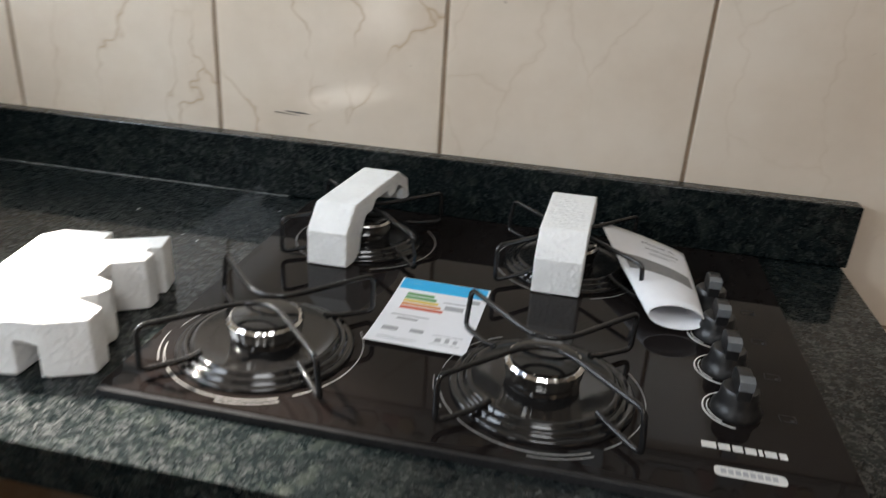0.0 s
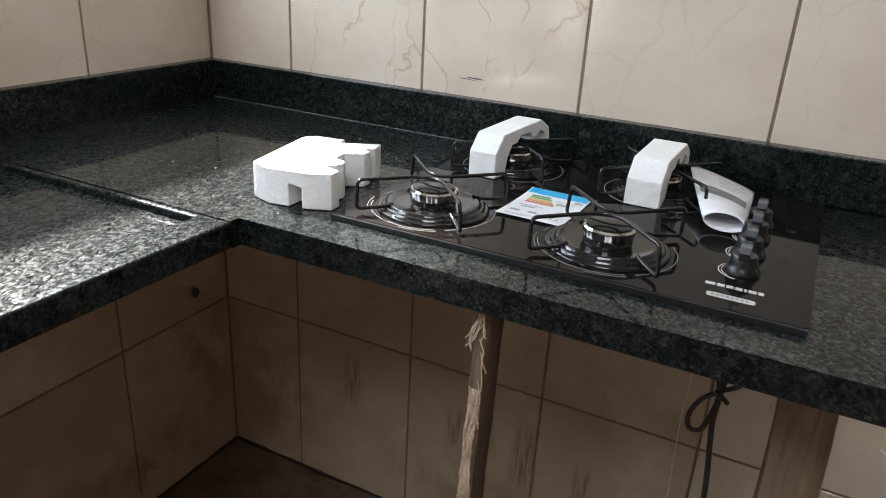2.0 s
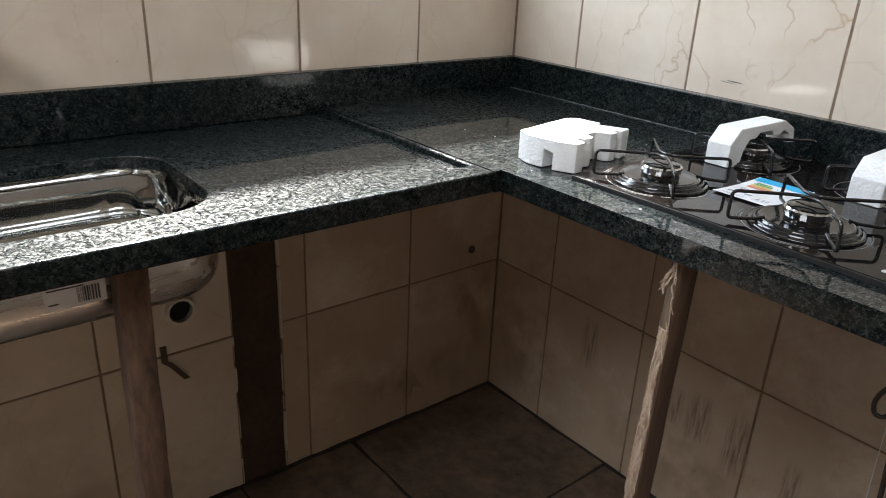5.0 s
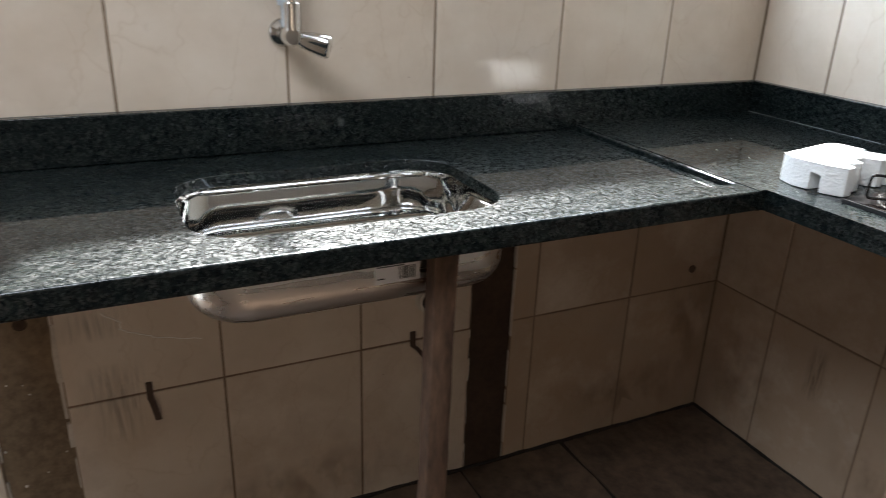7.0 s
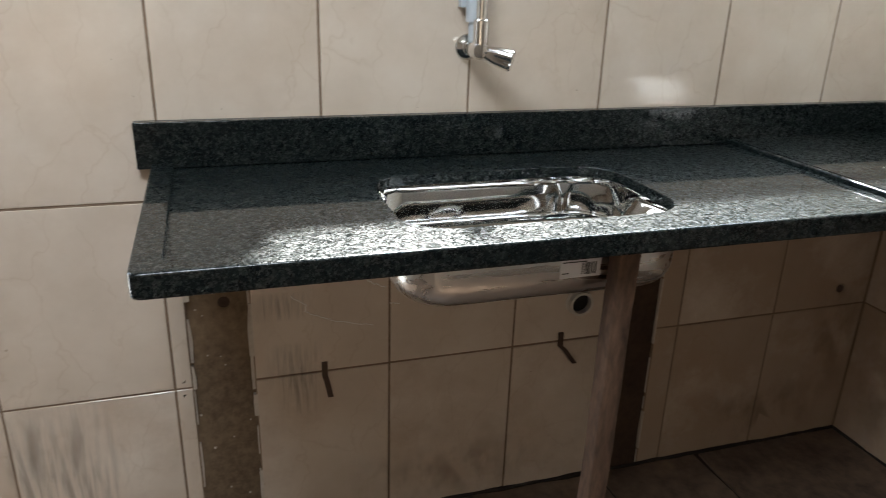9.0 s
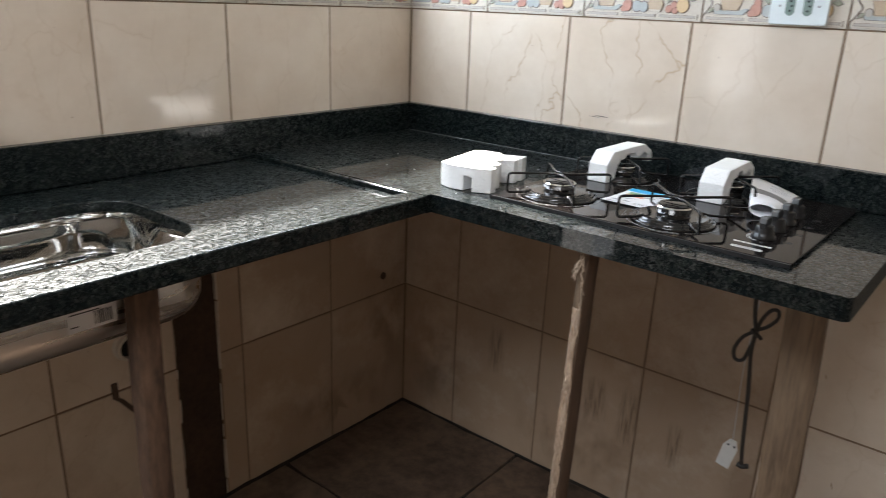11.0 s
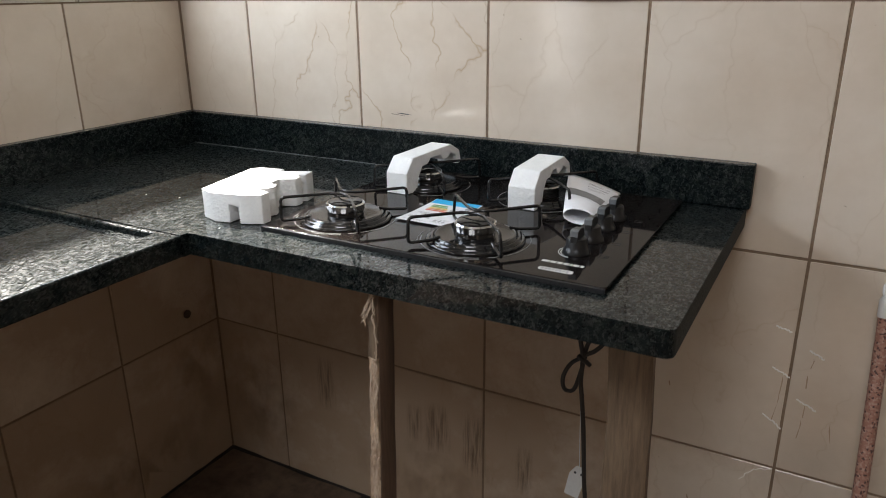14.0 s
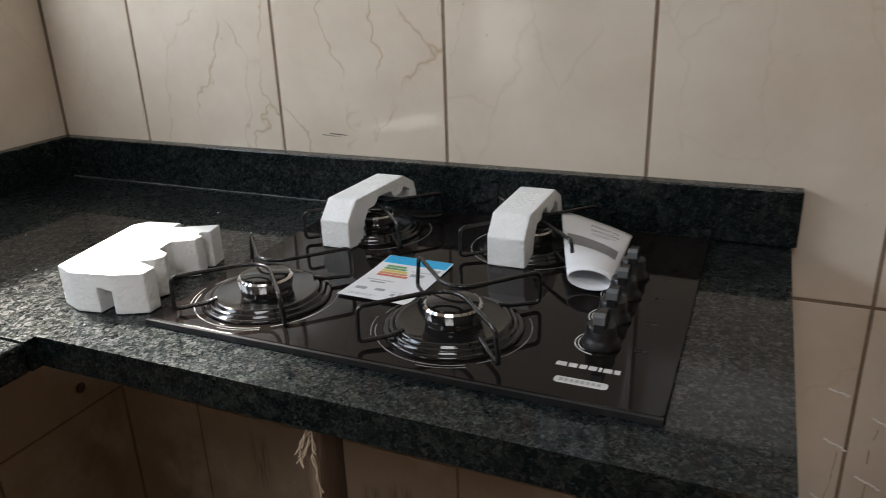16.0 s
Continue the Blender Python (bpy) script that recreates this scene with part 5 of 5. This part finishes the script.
for i in range(2600):
    c = Vector((rl.uniform(-3.4, -1.4), rl.gauss(-2.6, 0.7), max(-0.1, rl.gauss(0.45, 0.5))))
    q = Euler((rl.uniform(0, 6), rl.uniform(0, 6), rl.uniform(0, 6))).to_matrix()
    s = rl.uniform(0.03, 0.07)
    vs = [bm.verts.new(c + q @ Vector(p) * s) for p in ((-1, 0, 0), (0, -0.45, 0.1), (1.2, 0, 0), (0, 0.45, 0.1))]
    bm.faces.new(vs)
solo("shrub", bm, LEAF, "leafy green shrub in the yard", "shrub", kind="stuff")

# ---- pieces: wall tiles, border tiles and floor slabs ----
TILE_MESHES = {}


def tile_mesh(w, h, mat):
    key = (round(w, 4), round(h, 4), mat.name)
    if key not in TILE_MESHES:
        bm = bmesh.new()
        rings = [[bm.verts.new((x * (w / 2 - d), y * (h / 2 - d), z)) for x, y in ((-1, -1), (1, -1), (1, 1), (-1, 1))]
                 for d, z in ((0.0, -0.010), (0.0, -0.0016), (0.0010, -0.0007), (0.006, -0.0004), (0.013, -0.00012), (0.022, 0.0))]
        for a, b in zip(rings, rings[1:]):
            for k in range(4):
                bm.faces.new((a[k], a[(k + 1) % 4], b[(k + 1) % 4], b[k]))
        bm.faces.new(rings[-1])
        TILE_MESHES[key] = link_mesh("tile", bm, mat, 30)
    return TILE_MESHES[key]


rt = random.Random(7)


def tile(parent, u0, u1, z0, z1, face, mat):
    """A wall tile between two joints; face n looks south from the stove wall, w looks east from the sink wall."""
    ob = new("tile", tile_mesh(abs(u1 - u0) - GAP, z1 - z0 - GAP, mat))
    u, z, d = (u0 + u1) / 2, (z0 + z1) / 2, rt.uniform(-0.0004, 0.0004)
    tx, ty = rt.uniform(-0.12, 0.12), rt.uniform(-0.12, 0.12)
    if face == "n":
        ob.matrix_basis = pose(u, d, z, 90, 0, 0) @ pose(0, 0, 0, tx, ty)
    else:
        ob.matrix_basis = pose(-d, u, z, 90, 0, 90) @ pose(0, 0, 0, tx, ty)
    ob.parent = parent


# tiles near the corner below the worktops carry painted shade with their grime
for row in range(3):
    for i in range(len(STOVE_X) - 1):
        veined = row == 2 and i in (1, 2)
        tile(wall_north, STOVE_X[i], STOVE_X[i + 1], ROWS_Z[row], ROWS_Z[row + 1], "n", TILE_VEINED if veined else TILE_GRIME_SHADE if row < 2 and i < 4 else TILE_STAINED if row == 0 else TILE_FAINT)
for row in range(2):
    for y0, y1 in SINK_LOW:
        tile(wall_west, y0, y1, ROWS_Z[row], ROWS_Z[row + 1], "w", TILE_GRIME_SHADE if y0 > -0.8 else TILE_FAINT if row else TILE_STAINED)
for y0, y1 in zip(SINK_UP, SINK_UP[1:]):
    tile(wall_west, y0, y1, ROWS_Z[2], ROWS_Z[3], "w", TILE_FAINT)


def blob(cx, cz, rx, rz, n=14):
    return [(cx + rx * math.cos(2 * math.pi * k / n), cz + rz * math.sin(2 * math.pi * k / n)) for k in range(n)]


BORDER = 0.3155
SHAPES = [
    ("ledge", B_CREAM, [(0.004, 0.004), (0.304, 0.004), (0.304, 0.0165), (0.004, 0.0165)]),
    ("ribbon", B_BLUE, [(0.030, 0.020), (0.094, 0.020), (0.106, 0.032), (0.098, 0.034), (0.080, 0.027), (0.048, 0.027), (0.034, 0.034), (0.026, 0.028)]),
    ("bowl", B_TAN, [(0.046, 0.030), (0.082, 0.030), (0.088, 0.046), (0.092, 0.058), (0.038, 0.058), (0.042, 0.046)]),
    ("fruit", B_GREY, blob(0.034, 0.034, 0.0075, 0.008)),
    ("pear", B_RED, blob(0.122, 0.032, 0.0125, 0.0135)),
    ("pear_top", B_RED, blob(0.124, 0.046, 0.008, 0.012)),
    ("cherry", B_RED, blob(0.112, 0.024, 0.007, 0.007)),
    ("plum", B_BLUE, blob(0.148, 0.031, 0.0125, 0.0130)),
    ("plum", B_BLUE, blob(0.166, 0.030, 0.0115, 0.0125)),
    ("jug", B_TAN, [(0.182, 0.022), (0.212, 0.022), (0.218, 0.038), (0.206, 0.058), (0.188, 0.058), (0.176, 0.038)]),
    ("jug_foot", B_CREAM, [(0.184, 0.0195), (0.210, 0.0195), (0.212, 0.0245), (0.182, 0.0245)]),
    ("cherry", B_RED, blob(0.232, 0.027, 0.0085, 0.0085)),
    ("cherry", B_RED, blob(0.248, 0.024, 0.0075, 0.0075)),
    ("cherry", B_RED, blob(0.244, 0.036, 0.0080, 0.0085)),
    ("orange", B_GOLD, blob(0.266, 0.036, 0.0150, 0.0165)),
    ("leaf", B_GREEN, [(0.226, 0.040), (0.236, 0.046), (0.244, 0.062), (0.232, 0.058)]),
    ("leaf", B_GREEN, [(0.276, 0.052), (0.288, 0.046), (0.298, 0.050), (0.288, 0.060)]),
    ("leaf", B_GREEN, [(0.014, 0.022), (0.024, 0.026), (0.028, 0.034), (0.018, 0.032)]),
    ("leaf", B_GREEN, [(0.132, 0.058), (0.146, 0.046), (0.156, 0.052), (0.146, 0.064)]),
    ("leaf", B_GREEN, [(0.160, 0.064), (0.166, 0.046), (0.176, 0.054), (0.172, 0.066)]),
    ("cornice", B_CREAM, [(0.004, 0.066), (0.304, 0.066), (0.304, 0.078), (0.004, 0.078)]),
]


def grown(pts, g):
    cx = sum(p[0] for p in pts) / len(pts)
    cz = sum(p[1] for p in pts) / len(pts)
    out = []
    for u, v in pts:
        d = math.hypot(u - cx, v - cz) or 1
        out.append((u + (u - cx) / d * g, v + (v - cz) / d * g))
    return out


def border_tile():
    """One piece of the fruit border in low relief; local u along the wall, y out of it negative."""
    bm = bmesh.new()
    prism(bm, [(0.0015, 0.001), (0.3125, 0.001), (0.3125, 0.079), (0.0015, 0.079)], -0.0008, 0.009, "y")
    root = new("border_tile", link_mesh("border_tile", bm, B_CREAM))
    bm = bmesh.new()
    for i, (nm, mt, pts) in enumerate(SHAPES):
        prism(bm, grown(pts, 0.0017), -0.0016 - 0.00004 * i, 0.0, "y")
    for x0, x1 in ((0.010, 0.098), (0.108, 0.200), (0.210, 0.300)):
        prism(bm, [(x0, 0.0071), (x1, 0.0071), (x1, 0.0139), (x0, 0.0139)], -0.0034, -0.001, "y")
    tube(bm, spline([(0.004, -0.0015, 0.001), (0.003, -0.0015, 0.014), (0.013, -0.0015, 0.030), (0.020, -0.0015, 0.044), (0.010, -0.0015, 0.060), (0.006, -0.0015, 0.079)]), 0.0016, 6)
    part("outline", bm, B_LINE, root, "dark outlines")
    for i, (nm, mt, pts) in enumerate(SHAPES):
        bm = bmesh.new()
        prism(bm, pts, -0.0026 - 0.00007 * i, 0.0, "y")
        if nm not in ("ledge", "cornice"):
            f = max(bm.faces, key=lambda q: -q.calc_center_median().y)
            r = bmesh.ops.inset_individual(bm, faces=[f], thickness=0.002, depth=0.0)
            for v in f.verts:
                v.co.y -= 0.0012
        part(nm, bm, mt, root)
    bm = bmesh.new()
    for x0, x1 in ((0.011, 0.097), (0.109, 0.199), (0.211, 0.299)):
        prism(bm, [(x0, 0.0075), (x1, 0.0075), (x1, 0.0135), (x0, 0.0135)], -0.0041, -0.002, "y")
    part("fluting", bm, B_GREY, root, "grey sunken panels")
    return root


first = border_tile()
first.parent = wall_north
first.matrix_basis = pose(0.295, -0.0002, ROWS_Z[3])
for i in range(1, 8):
    o = copy_thing(first, pose(0.295 + BORDER * i, -0.0002, ROWS_Z[3]))
o = copy_thing(first, pose(0.295 - BORDER, -0.0002, ROWS_Z[3]))
for i in range(8):
    o = copy_thing(first, pose(0.0002, -0.322 - BORDER * i + 0.02, ROWS_Z[3], 0, 0, 90))
    o.parent = wall_west

# floor slabs
SLABS = {}
ys = [0.0, -0.543, -0.893, -1.40, -1.96, -2.44, -2.92, -3.40, -4.0]
for j in range(len(ys) - 1):
    x = 0.0
    while x < EAST - 0.05:
        w = min(rt.choice((0.40, 0.46, 0.52)), EAST - x)
        h = ys[j] - ys[j + 1]
        key = (round(w, 3), round(h, 3))
        if key not in SLABS:
            bm = bmesh.new()
            g = 0.0065
            rp = random.Random(len(SLABS))
            pts = []
            for (x0, y0), (x1, y1) in (((-1, -1), (1, -1)), ((1, -1), (1, 1)), ((1, 1), (-1, 1)), ((-1, 1), (-1, -1))):
                for k in range(5):
                    t = k / 5
                    pts.append(((x0 + (x1 - x0) * t) * (w / 2 - g) + rp.uniform(-0.0055, 0.0045), (y0 + (y1 - y0) * t) * (h / 2 - g) + rp.uniform(-0.0055, 0.0045)))
            prism(bm, pts, -0.012, 0.0)
            SLABS[key] = link_mesh("slab", bm, SLATE)
        ob = new("slab", SLABS[key])
        ob.matrix_basis = pose(x + w / 2, (ys[j] + ys[j + 1]) / 2, rt.uniform(-0.002, 0.001), rt.uniform(-0.15, 0.15), rt.uniform(-0.15, 0.15))
        ob.parent = floor
        x += w
